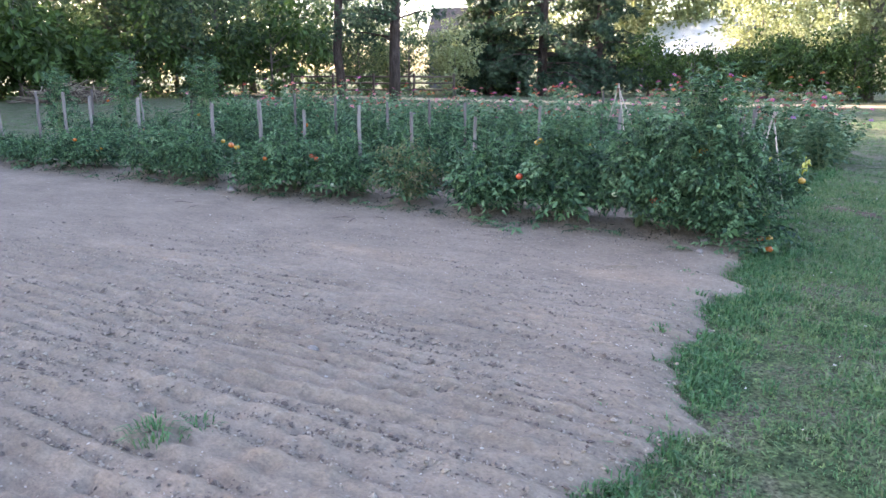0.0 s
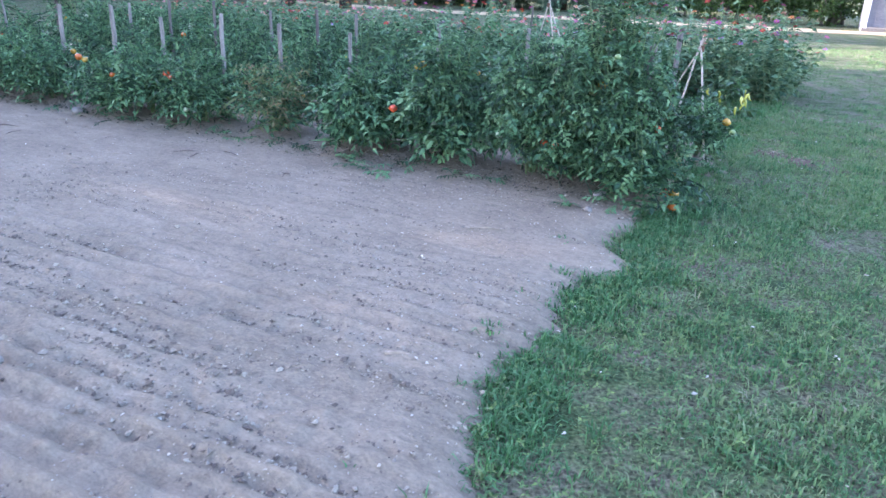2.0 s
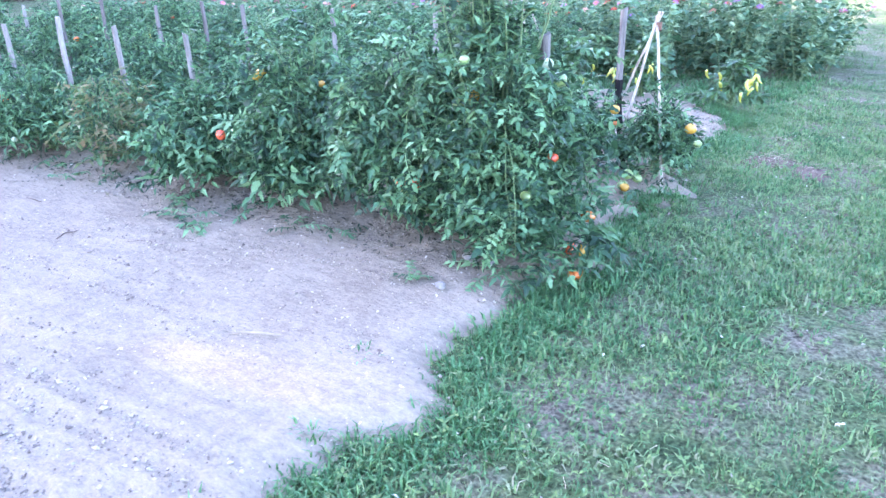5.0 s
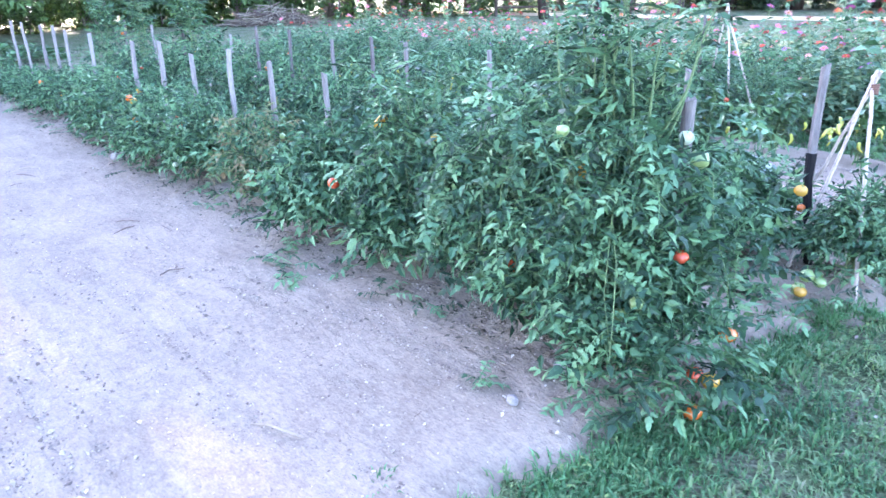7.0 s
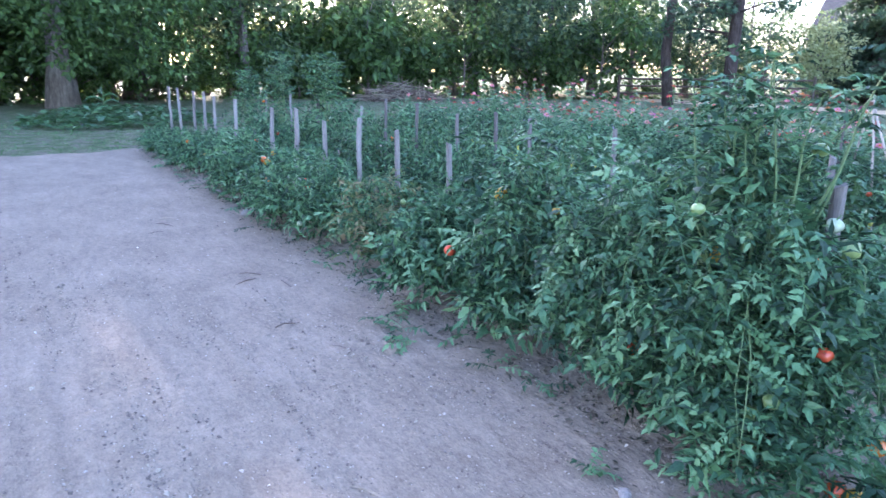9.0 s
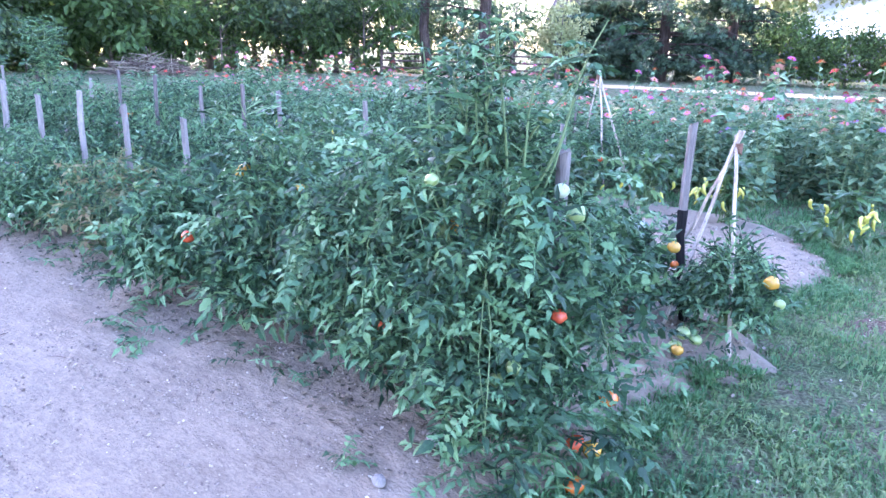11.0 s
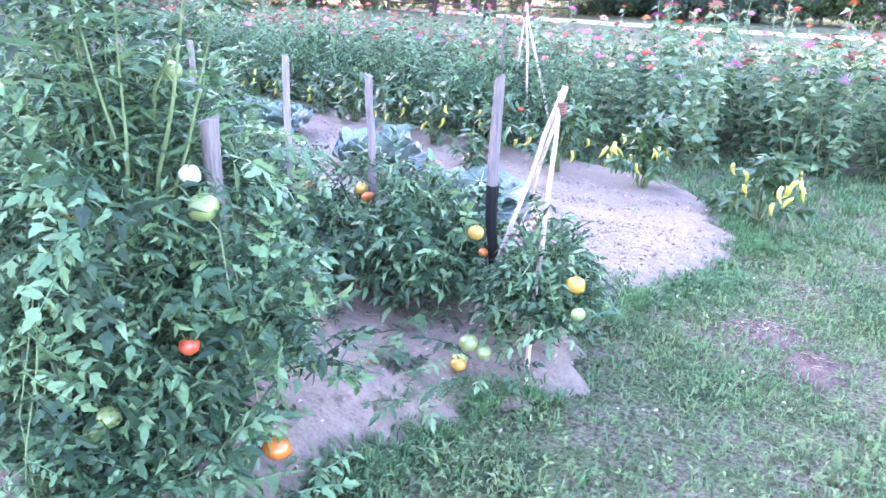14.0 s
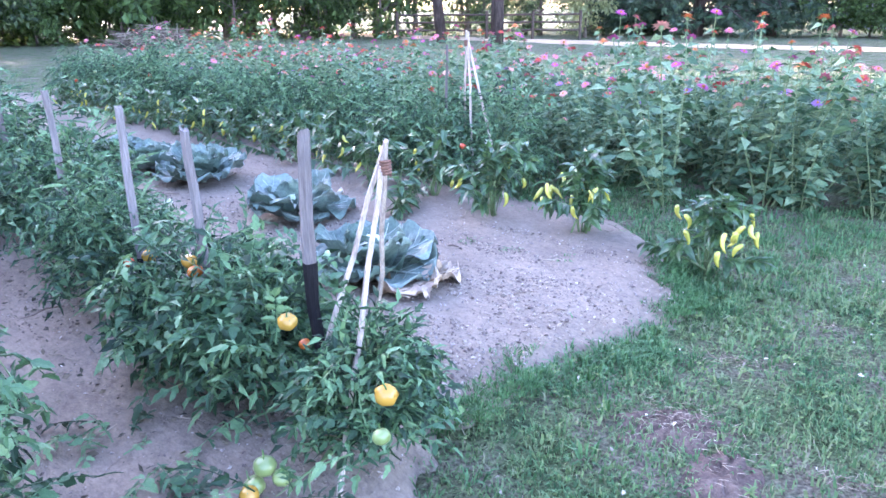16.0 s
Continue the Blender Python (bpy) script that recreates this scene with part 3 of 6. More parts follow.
def trails(rng, height, rx, ry, count):
    """Outer stems that arch over the bush and hang, with leaves in turn along them."""
    lines, P, D, N = [], [], [], []
    for i in range(count):
        ph = 2.4 * i + rng.uniform(0, 0.8)
        out = np.array([math.cos(ph) * rx, math.sin(ph) * ry, 0])
        a, c = out * 0.25 + (0, 0, height * rng.uniform(0.35, 0.7)), out * rng.uniform(1.0, 1.25) + (0, 0, height * rng.uniform(0.04, 0.5))
        m = out * 0.85 + (0, 0, height * rng.uniform(0.75, 0.95))
        t = np.linspace(0, 1, 8)[:, None]
        lines.append((1 - t) ** 2 * a + 2 * t * (1 - t) * m + t * t * c + rng.normal(0, 0.012, (8, 3)))
        for k, u in enumerate(np.linspace(0.25, 1.0, 13)):
            tan = unit(2 * (1 - u) * (m - a) + 2 * u * (c - m))
            s = unit(np.cross(tan, (0, 0, 1)) + 1e-6) * (1 if k % 2 else -1)
            P.append((1 - u) ** 2 * a + 2 * u * (1 - u) * m + u * u * c)
            D.append(tan * 0.5 + s * 0.9 + rng.normal(0, 0.2, 3))
            N.append(unit(out) * 0.4 + rng.normal(0, 0.3, 3) + (0, 0, 0.8))
    return lines, np.array(P), np.array(D), np.array(N)


def tomato_fruit(name, parent, at, size, mat, label, seed):
    rng = np.random.default_rng(seed)
    body = ball(rng, size, size * rng.uniform(0.94, 1.06), size * rng.uniform(0.78, 0.92), 8, 12, 0.015, 5)
    star = [turned(leaflet(rng, size * 0.75, 0.32, 0.05, 0.35), 0, -12, k * 72 + rng.uniform(-10, 10), (0, 0, size * 0.74)) for k in range(5)]
    stem = tube([(0, 0, size * 0.72), (size * 0.1, 0, size * 1.15), (size * 0.35, 0, size * 1.5)], size * 0.07, 4)
    cal = join(*star, stem)
    V, F = join(body, cal)
    me = mesh_of(name, V, F, [mat, M_CALYX], np.r_[np.zeros(len(body[1]), int), np.ones(len(cal[1]), int)])
    me.polygons.foreach_set("use_smooth", np.r_[np.ones(len(body[1]), bool), np.zeros(len(cal[1]), bool)])
    m = Matrix.Translation(at) @ pose(0, 0, 0, rng.uniform(-25, 25), rng.uniform(-25, 25), rng.uniform(0, 360))
    ob = new(name, me)
    ob.parent = parent
    ob.matrix_basis = m
    return tagged(ob, label)


FRUIT = {"red": (M_RED, "ripe red tomato"), "orange": (M_ORANGE, "orange half-ripe tomato"), "yellow": (M_YELLOW, "yellow ripening tomato"),
         "green": (M_GREENTOM, "unripe green tomato"), "pale": (M_PALETOM, "pale whitish green tomato")}


def tomato_plant(a, b, height, rx, ry, count, per, seed, label, leaf=(0.15, 0.25), single=0, fruits=(), random_fruits="", dry=False, upright=0.35, lean=(0, 0), sprays=0, tall=(), lobes=()):
    """A staked tomato plant: stems, foliage, single leaves where it stands close, and its fruit."""
    rng = np.random.default_rng(seed)
    base = plot(a, b, float(soil_height(a, b)) - 0.01)
    root = thing("tomato_plant", label, "tomato plant", base, 0, "tomato rows")
    hang, pick = list(fruits), np.random.default_rng(seed + 900)
    for color in random_fruits.split():         # fruit on the outer side of the bush
        ph, z = pick.uniform(0, 6.28), height * pick.uniform(0.25, 0.8)
        hang.append((color, base[0] + math.cos(ph) * rx * 0.92, base[1] + math.sin(ph) * ry * 0.92, base[2] + z, pick.uniform(0.02, 0.031)))
    lines, P, D, N = shoots(rng, height, rx, ry, count // 2, per, upright=upright, lean=lean)
    for k in range(sprays):                     # long sprays that stand above the bush
        x, y = rng.uniform(-0.3, 0.3) * rx, rng.uniform(-0.3, 0.3) * ry
        top = np.array([x + rng.normal(0, 0.12), y + rng.normal(0, 0.12), height * rng.uniform(1.02, 1.16)])
        t = np.linspace(0, 1, 6)[:, None]
        lines.append((1 - t) * np.array((x, y, height * 0.7)) + t * top + np.sin(t * 5) * rng.normal(0, 0.02, 3))
        for u in np.linspace(0.0, 1, 18):
            P = np.r_[P, [(1 - u) * np.array((x, y, height * 0.7)) + u * top]]
            ph = rng.uniform(0, 6.3)
            D = np.r_[D, [(math.cos(ph), math.sin(ph), 0.5)]]
            N = np.r_[N, [(rng.normal(0, 0.3), rng.normal(0, 0.3), 1)]]
    for x, y, z in tall:                        # single long shoots with open leaves
        end = np.array([x - base[0], y - base[1], z - base[2]])
        foot = np.array([end[0] * 0.45, end[1] * 0.45, end[2] * 0.6])
        t = np.linspace(0, 1, 7)[:, None]
        lines.append((1 - t) * foot + t * end + np.sin(t * 6) * (0.02, -0.015, 0))
        for k, u in enumerate((0.25, 0.42, 0.58, 0.72, 0.84, 0.94, 1.0)):
            P = np.r_[P, [(1 - u) * foot + u * end]]
            D = np.r_[D, [(math.cos(k * 2.6), math.sin(k * 2.6), 0.45)]]
            N = np.r_[N, [(rng.normal(0, 0.2), rng.normal(0, 0.2), 1)]]
    for x, y, z, r, n in lobes:                 # low arms of the bush that lie towards the path
        d = unit(rng.normal(0, 1, (n, 3)))
        P = np.r_[P, np.array([x - base[0], y - base[1], z - base[2]]) + d * (r * rng.uniform(0.3, 1.0, n))[:, None] * (1, 1, 0.7)]
        D = np.r_[D, d * 0.7 + rng.normal(0, 0.4, (n, 3)) + (0, 0, 0.2)]
        N = np.r_[N, rng.normal(0, 0.5, (n, 3)) + (0, 0, 0.9)]
        lines.append(np.linspace((0, 0, 0.1), (x - base[0], y - base[1], z - base[2]), 5))
    P2, D2, N2 = clumps(rng, height, rx, ry, int(count * per * 0.95))
    ln3, P3, D3, N3 = trails(rng, height, rx, ry, 10 if single > 150 else 5 if single else 3)
    n4 = int(count * per * (0.75 if height < 1.2 or single else 0.1))
    d4 = unit(rng.normal(0, 1, (n4, 3))) * rng.uniform(0.1, 1.0, (n4, 1)) ** 0.5
    P4 = d4 * (rx * 0.62, ry * 0.62, height * 0.34) + (0, 0, height * 0.48)        # old leaves that fill the inside
    D4, N4 = d4 + rng.normal(0, 0.5, (n4, 3)), rng.normal(0, 0.5, (n4, 3)) + (0, 0, 0.6)
    bare_foot = (P2[:, 2] < 0.20 * height) & (rng.random(len(P2)) < 0.65)           # stems show near the ground
    P2, D2, N2 = P2[~bare_foot], D2[~bare_foot], N2[~bare_foot]
    P, D, N = np.r_[P, P2, P3, P4], np.r_[D, D2, D3, D4], np.r_[N, N2, N3, N4]
    core = np.arange(len(P)) >= len(P) - n4
    P[:, 2] = np.maximum(P[:, 2], 0.035)
    for shade, x, y, z, size in hang:              # fruit hangs in the open, clear of leaves
        free = np.linalg.norm(P - (x - base[0], y - base[1], z - base[2]), axis=1) > size + (0.12 if shade == "pale" else 0.06)
        P, D, N, core = P[free], D[free], N[free], core[free]
    part("stalk", mesh_of("stalk", *fused(lines, (0.0065, 0.0022)), M_TOMSTEM, smooth=True), root)
    part("side_stalk", mesh_of("side_stalk", *fused(ln3, (0.0042, 0.0016)), M_TOMSTEM, smooth=True), root)
    templates = TOMATO_LEAVES if single else FAR_LEAVES + TOMATO_LEAVES[:1]
    S = rng.uniform(leaf[0] * 0.8, leaf[1], len(P)) * (1.08 - 0.24 * np.clip(P[:, 2] / height, 0, 1.1))
    low = P[:, 2] < 0.22
    D[low, 2] = np.abs(D[low, 2])
    M = poses(P, D, N, S)
    kind = rng.integers(0, len(templates), len(P))
    far = np.linalg.norm(P[:, :2] / (rx, ry), axis=1) + 0.4 * P[:, 2] / height
    chosen = np.zeros(len(P), bool)
    if single:
        chosen[np.argsort(-far)[:single]] = True
        for m, k in zip(M[chosen], kind[chosen]):
            part("leaf", TOMATO_LEAF_MESHES[k], root, "", Matrix(m.tolist()))
    if single:                                  # the leaves inside the bush are one body
        templates = TOMATO_LEAVES[:4] + FAR_LEAVES
        kind = np.where(chosen, kind, rng.integers(0, len(templates), len(P)))
    plain = len(templates) - len(FAR_LEAVES) if single else 0
    kind = np.where(core & ~chosen, plain + kind % len(FAR_LEAVES), kind)
    gone = (rng.random(len(P)) < 0.5) if dry else np.zeros(len(P), bool)
    for name, some, mat in (("foliage", ~chosen & ~gone, M_TOMLEAF), ("withered_foliage", ~chosen & gone, M_TOMDRY)):
        pieces = [stamp(templates[k], M[(kind == k) & some]) for k in range(len(templates)) if ((kind == k) & some).any()]
        if pieces:
            part(name, mesh_of(name, *join(*pieces), mat), root, "withered yellow-brown leaves" if mat is M_TOMDRY else "")["kind"] = "stuff"
    for n, (color, x, y, z, size) in enumerate(hang):
        mat, lab = FRUIT[color]
        tomato_fruit("tomato", root, (x - base[0], y - base[1], z - base[2]), size, mat, lab, seed * 31 + n)
    return root


def stake(a, b, height, width, seed, label, tilt=(0, 0), dark=0.0, bow=0.0):
    """A rough wooden stake, crooked and split at its top; dark: how far up its lower end is stained."""
    rng = np.random.default_rng(seed)
    root = thing("wooden_stake", label, "stake", plot(a, b, -0.05), 0, "garden stakes")
    z = np.linspace(0, height + 0.05, 9)
    bend = np.cumsum(rng.normal(0, 0.004, (9, 2)), 0)
    line = np.stack([bend[:, 0] + tilt[0] * z, bend[:, 1] + tilt[1] * z, z], -1)
    line[:, 0] += bow * np.clip(1 - z / (0.5 * height), 0, 1)       # a kink at half its height
    rad = width / 2 * np.linspace(1.08, 0.9, 9) * (1 + rng.normal(0, 0.04, 9))
    if bow:                                     # charred thin below the kink
        rad[:5] *= 0.72
    V, F = tube(line, rad, 7)
    V = V + rng.normal(0, width * 0.035, V.shape)
    V[-2, 2] += rng.uniform(-0.01, 0.015)
    V[8 * 7:9 * 7, 2] += rng.uniform(-0.015, 0.012, 7)
    part("shaft", mesh_of("shaft", V, F, M_WOOD, smooth=False), root)
    if dark:
        n = max(3, int(dark * 9))
        V2, F2 = tube(line[:n], rad[:n] + 0.004, 8)
        V2 = V2 + rng.normal(0, width * 0.03, V2.shape)
        part("stained_end", mesh_of("stained_end", V2, F2, M_BURNT), root, "black stained lower end of the stake")
    return root


def tripod(top, feet, label, width=0.024):
    """Thin slats leaning together, tied at the top with twine."""
    rng = np.random.default_rng(int(top[0] * 100))
    root = thing("pole_tripod", label, "plant support", (top[0], top[1], 0))
    up = np.array([top[0], top[1], top[2]])
    for i, f in enumerate(feet):
        foot = np.array([f[0], f[1], -0.03])
        d = unit(up - foot)
        end = up + d * rng.uniform(0.0, 0.05) + rng.normal(0, 0.012, 3) * (1, 1, 0)
        t = np.linspace(0, 1, 7)[:, None]
        line = foot + (end - foot) * t + rng.normal(0, 0.004, (7, 3)) - (top[0], top[1], 0)
        V, F = tube(line, width / 2 * np.linspace(1.0, 0.9, 7), 4)
        part("slat", mesh_of("slat", V, F, M_SLAT), root)
    ang = np.linspace(0, 5 * 2 * np.pi, 50)
    line = np.stack([np.cos(ang) * width * 0.85, np.sin(ang) * width * 0.85, top[2] - 0.08 + 0.05 * ang / ang[-1]], -1)
    part("twine", mesh_of("twine", *tube(line, 0.005, 4), M_TWINE), root, "brown twine wound round the slats")
    return root


# ---- cabbages ----
def cabbage_leaf_mesh(seed, size):
    rng = np.random.default_rng(seed)
    nu, nv = 13, 13
    V = []
    ph = rng.uniform(0, 6)
    for i in range(nu):
        u = i / (nu - 1)
        w = 0.56 * math.sin(math.pi * (0.05 + 0.90 * u ** 1.15)) ** 0.5
        for j in range(nv):
            v = -1 + 2 * j / (nv - 1)
            edge = max(abs(v), u * 0.9) ** 3
            z = 0.24 * (v * v) * w + 0.10 * u * u + edge * 0.10 * math.sin(ph + 11 * u + 5 * v) + edge * 0.065 * math.sin(ph * 2 + 17 * v - 6 * u) + 0.018 * math.sin(9 * v + ph) * math.sin(13 * u)
            V.append((u - 0.10 * v * v * u, v * w * (1 + 0.05 * math.sin(ph + 9 * u)), z + 0.012 * abs(math.sin(u * 14 + abs(v) * 4))))
    F = []
    for i in range(nu - 1):
        for j in range(nv - 1):
            k = i * nv + j
            F += [(k, k + nv, k + nv + 1), (k, k + nv + 1, k + 1)]
    blade = (np.array(V), np.array(F))
    rib = tube([(u, 0, 0.16 * u * u + 0.008 + 0.012 * abs(math.sin(u * 14))) for u in np.linspace(0, 0.85, 6)], np.linspace(0.028, 0.006, 6), 5)
    veins = []
    for u in (0.2, 0.38, 0.56):
        for s in (1, -1):
            pts = [(u + 0.26 * q, s * 0.36 * q, 0.16 * (u + 0.26 * q) ** 2 + 0.22 * (0.9 * q) ** 2 * 0.45 + 0.014) for q in (0, 0.35, 0.7, 1.0)]
            veins.append(tube(pts, np.linspace(0.008, 0.003, 4), 3))
    ribs = join(rib, *veins)
    Va, Fa = join(blade, ribs)
    me = mesh_of("cabbage_leaf", Va * size, Fa, [M_CABBAGE, M_CABRIB], np.r_[np.zeros(len(F), int), np.ones(len(ribs[1]), int)], smooth=True)
    return me


CABBAGE_LEAVES = [cabbage_leaf_mesh(s, 0.34) for s in range(5)]


def cabbage(a, b, size, seed, label, shabby=False):
    rng = np.random.default_rng(seed)
    root = thing("cabbage", label, "cabbage", plot(a, b, float(soil_height(a, b)) - 0.01), rng.uniform(0, 360), "cabbages")
    part("stalk", mesh_of("stalk", *tube([(0, 0, 0), (0, 0, 0.07), (0, 0, 0.12)], [0.022, 0.028, 0.03], 7), M_CABRIB), root)
    V, F = ball(rng, 0.095, 0.095, 0.085, 8, 12, 0.03)
    part("heart", mesh_of("heart", V * size + (0, 0, 0.16), F, M_CABHEART, smooth=True), root, "pale green rounded heart of the cabbage")
    for ring, (n, tilt, r, z, s) in enumerate(((7, -6, 0.03, 0.06, 1.15), (6, -26, 0.03, 0.08, 1.0), (5, -50, 0.03, 0.09, 0.72))):
        for k in range(n):
            az = 360 * k / n + ring * 25 + rng.uniform(-14, 14)
            t = tilt + rng.uniform(-14, 12) + (10 if shabby and ring == 0 else 0)
            m = pose(0, 0, z, 0, 0, az) @ pose(r, 0, 0, rng.uniform(-12, 12), t, 0) @ Matrix.Diagonal((*(size * s * rng.uniform(0.85, 1.1),) * 3, 1))
            part("leaf", CABBAGE_LEAVES[int(rng.integers(0, 5))], root, "", m)
    return root


def dry_leaves(a, b, seed):
    """Dead outer leaves lying crumpled on the soil."""
    rng = np.random.default_rng(seed)
    root = thing("dead_cabbage_leaf", "dry beige crumpled cabbage leaves lying on soil", "dead leaf", plot(a, b, 0.03), rng.uniform(0, 360))
    for k in range(3):
        src = cabbage_leaf_mesh(seed + k, 0.33)
        src.materials.clear()
        src.materials.append(M_CABDRY)
        src.materials.append(M_CABDRY)
        for v in src.vertices:
            v.co.z += rng.normal(0, 0.012)
        part("leaf", src, root, "", pose(rng.uniform(-0.08, 0.08), rng.uniform(-0.08, 0.08), 0.015 + 0.012 * k, rng.uniform(-8, 8), rng.uniform(-4, 6), rng.uniform(0, 360)))


# ---- peppers ----
def pepper_mesh(seed):
    rng = np.random.default_rng(seed)
    L = 0.105 * rng.uniform(0.8, 1.15)
    t = np.linspace(0, 1, 8)
    line = np.stack([0.025 * t * t * rng.uniform(-1, 1), 0.02 * np.sin(t * 3), -L * t], -1)
    rad = np.array([0.009, 0.0145, 0.0155, 0.0145, 0.0125, 0.010, 0.0065, 0.002])
    return mesh_of("pepper", *tube(line, rad, 8), M_PEPPER, smooth=True)


PEPPERS = [pepper_mesh(s) for s in range(4)]


def pepper_plant_at(loc, height, radius, seed, label, peppers, turn=0.0, leaves=187):
    rng = np.random.default_rng(seed)
    root = thing("pepper_plant", label, "pepper plant", loc, turn, "pepper row")
    lines, P, D, N = shoots(rng, height, radius, radius, 11, leaves // 11, z_low=0.3, upright=0.5)
    part("stalk", mesh_of("stalk", *fused(lines, (0.007, 0.003)), M_TOMSTEM, smooth=True), root)
    D[:, 2] -= 0.35
    P[:, 2] = np.maximum(P[:, 2], 0.07)
    blades = [leaflet(rng, 1, 0.46, 0.14, 0.3) for _ in range(3)]
    kind = rng.integers(0, 3, len(P))
    M = poses(P, D, N, rng.uniform(0.07, 0.13, len(P)))
    fol = part("foliage", mesh_of("foliage", *join(*[stamp(blades[k], M[kind == k]) for k in range(3)]), M_PEPLEAF), root)
    fol["kind"] = "stuff"
    for k in range(peppers):
        ph, r = rng.uniform(0, 6.28), radius * rng.uniform(0.4, 0.92)
        m = Matrix.Translation((math.cos(ph) * r, math.sin(ph) * r, height * rng.uniform(0.36, 0.74))) @ pose(0, 0, 0, rng.uniform(-30, 30), rng.uniform(-30, 30), rng.uniform(0, 360))
        part("pepper", PEPPERS[k % 4], root, "yellow-green banana pepper", m)
    return root


# ---- zinnias ----
def flower_mesh(color, seed):
    rng = np.random.default_rng(seed)
    pieces = []
    for ring, (n, L, lift) in enumerate(((12, 0.036, 4), (9, 0.028, 22), (6, 0.018, 42))):
        for k in range(n):
            pieces.append(turned(simple_leaf(rng, L, 0.5, 0.10), 0, -lift + rng.uniform(-6, 6), 360 * k / n + ring * 13 + rng.uniform(-5, 5), (0, 0, 0.003 * ring)))
    petals = join(*pieces)
    eye = ball(rng, 0.009, 0.009, 0.008, 4, 7, 0.05)
    eye = (eye[0] + (0, 0, 0.006), eye[1])
    cup = tube([(0, 0, -0.014), (0, 0, -0.006), (0, 0, 0.0)], [0.004, 0.009, 0.010], 6)
    V, F = join(petals, eye, cup)
    idx = np.r_[np.zeros(len(petals[1]), int), np.ones(len(eye[1]), int), np.full(len(cup[1]), 2)]
    return mesh_of("flower", V, F, [PETALS[color], M_EYE, M_ZINSTEM], idx)


FLOWERS = {c: flower_mesh(c, i) for i, c in enumerate(PETALS)}


def zinnia(seed, colors, height):
    """An upright zinnia: branching stems, paired leaves and flower heads."""
    rng = np.random.default_rng(seed)
    root = thing("zinnia", "tall zinnia plant with %s flowers" % " and ".join(dict.fromkeys(colors)), "zinnia", (0, 0, 0), 0, "zinnia bed")
    blades = [simple_leaf(rng, 1, 0.62, 0.3) for _ in range(3)]
    lines, P, D, N, tips = [], [], [], [], []
    for k in range(8):
        ph = rng.uniform(0, 6.28)
        foot = np.array([math.cos(ph), math.sin(ph), 0]) * rng.uniform(0.01, 0.10)
        h = height * (rng.uniform(0.55, 1.12) if k < len(colors) else rng.uniform(0.40, 0.92))
        tip = np.array([math.cos(ph), math.sin(ph), 0]) * rng.uniform(0.12, 0.46) + (0, 0, h)
        mid = (foot * 1.6 + tip) / 2 + rng.normal(0, 0.03, 3)
        t = np.linspace(0, 1, 5)[:, None]
        ln = (1 - t) ** 2 * foot + 2 * t * (1 - t) * mid + t * t * tip
        lines.append(ln)
        tips.append((tip, unit(tip - mid)))
        for q in np.arange(0.10, 0.99, 0.062 / height):
            p = (1 - q) ** 2 * foot + 2 * q * (1 - q) * mid + q * q * tip
            az = rng.uniform(0, 6.28)
            for s in (0, np.pi):
                P.append(p)
                D.append((math.cos(az + s), math.sin(az + s), rng.uniform(-0.25, 0.45)))
                N.append((rng.normal(0, 0.55), rng.normal(0, 0.55), 1))
    part("stalk", mesh_of("stalk", *fused(lines, (0.006, 0.003)), M_ZINSTEM), root)
    P = np.array(P)
    kind = rng.integers(0, 3, len(P))
    M = poses(P, D, N, rng.uniform(0.06, 0.118, len(P)) * (1.15 - 0.3 * P[:, 2] / height))
    fol = part("foliage", mesh_of("foliage", *join(*[stamp(blades[k], M[kind == k]) for k in range(3)]), M_ZINLEAF), root)
    fol["kind"] = "stuff"
    for k, c in enumerate(colors):
        tip, way = tips[k]
        tiltx, tilty = rng.uniform(-28, 28), rng.uniform(-28, 28)
        s = rng.uniform(1.05, 1.7)
        part("flower", FLOWERS[c], root, c + " zinnia flower head", Matrix.Translation(tip + (0, 0, 0.012)) @ pose(0, 0, 0, tiltx, tilty, rng.uniform(0, 360)) @ Matrix.Diagonal((s, s, s, 1)))
    return root


# ---- grass ----
def grass_tuft(rng, blades, height, spread, width=0.006):
    Vs, Fs = [], []
    for k in range(blades):
        ph, lean = rng.uniform(0, 6.28), rng.uniform(0.25, 1.35)
        h = height * rng.uniform(0.55, 1.15)
        d = np.array([math.cos(ph), math.sin(ph), 0])
        s = np.array([-d[1], d[0], 0]) * width * rng.uniform(0.6, 1.2)
        foot = d * rng.uniform(0, spread * 0.5) + (0, 0, -0.01)
        m = foot + d * h * lean * 0.35 + (0, 0, h * 0.62)
        tip = foot + d * h * lean * 1.0 + (0, 0, h * (1.02 - 0.5 * lean))
        n = len(Vs)
        Vs += [foot - s, foot + s, m - s * 0.75, m + s * 0.75, tip]
        Fs += [(n, n + 1, n + 3), (n, n + 3, n + 2), (n + 2, n + 3, n + 4)]
    return np.array(Vs), np.array(Fs)


def scatter(name, label, category, pieces, X, Y, Z, S, mat, rng, flat=0.15):
    """Many small pieces on the ground as one object."""
    k = rng.integers(0, len(pieces), len(X))
    ph = rng.uniform(0, 6.28, len(X))
    P = np.stack([X, Y, Z], -1)
    D = np.stack([np.cos(ph), np.sin(ph), rng.normal(0, flat, len(X))], -1)
    N = np.stack([rng.normal(0, flat, len(X)), rng.normal(0, flat, len(X)), np.ones(len(X))], -1)
    M = poses(P, D, N, S)
    V, F = join(*[stamp(p, M[k == i]) for i, p in enumerate(pieces) if (k == i).any()])
    return thing(name, label, category, kind="stuff", mesh=mesh_of(name, V, F, mat))


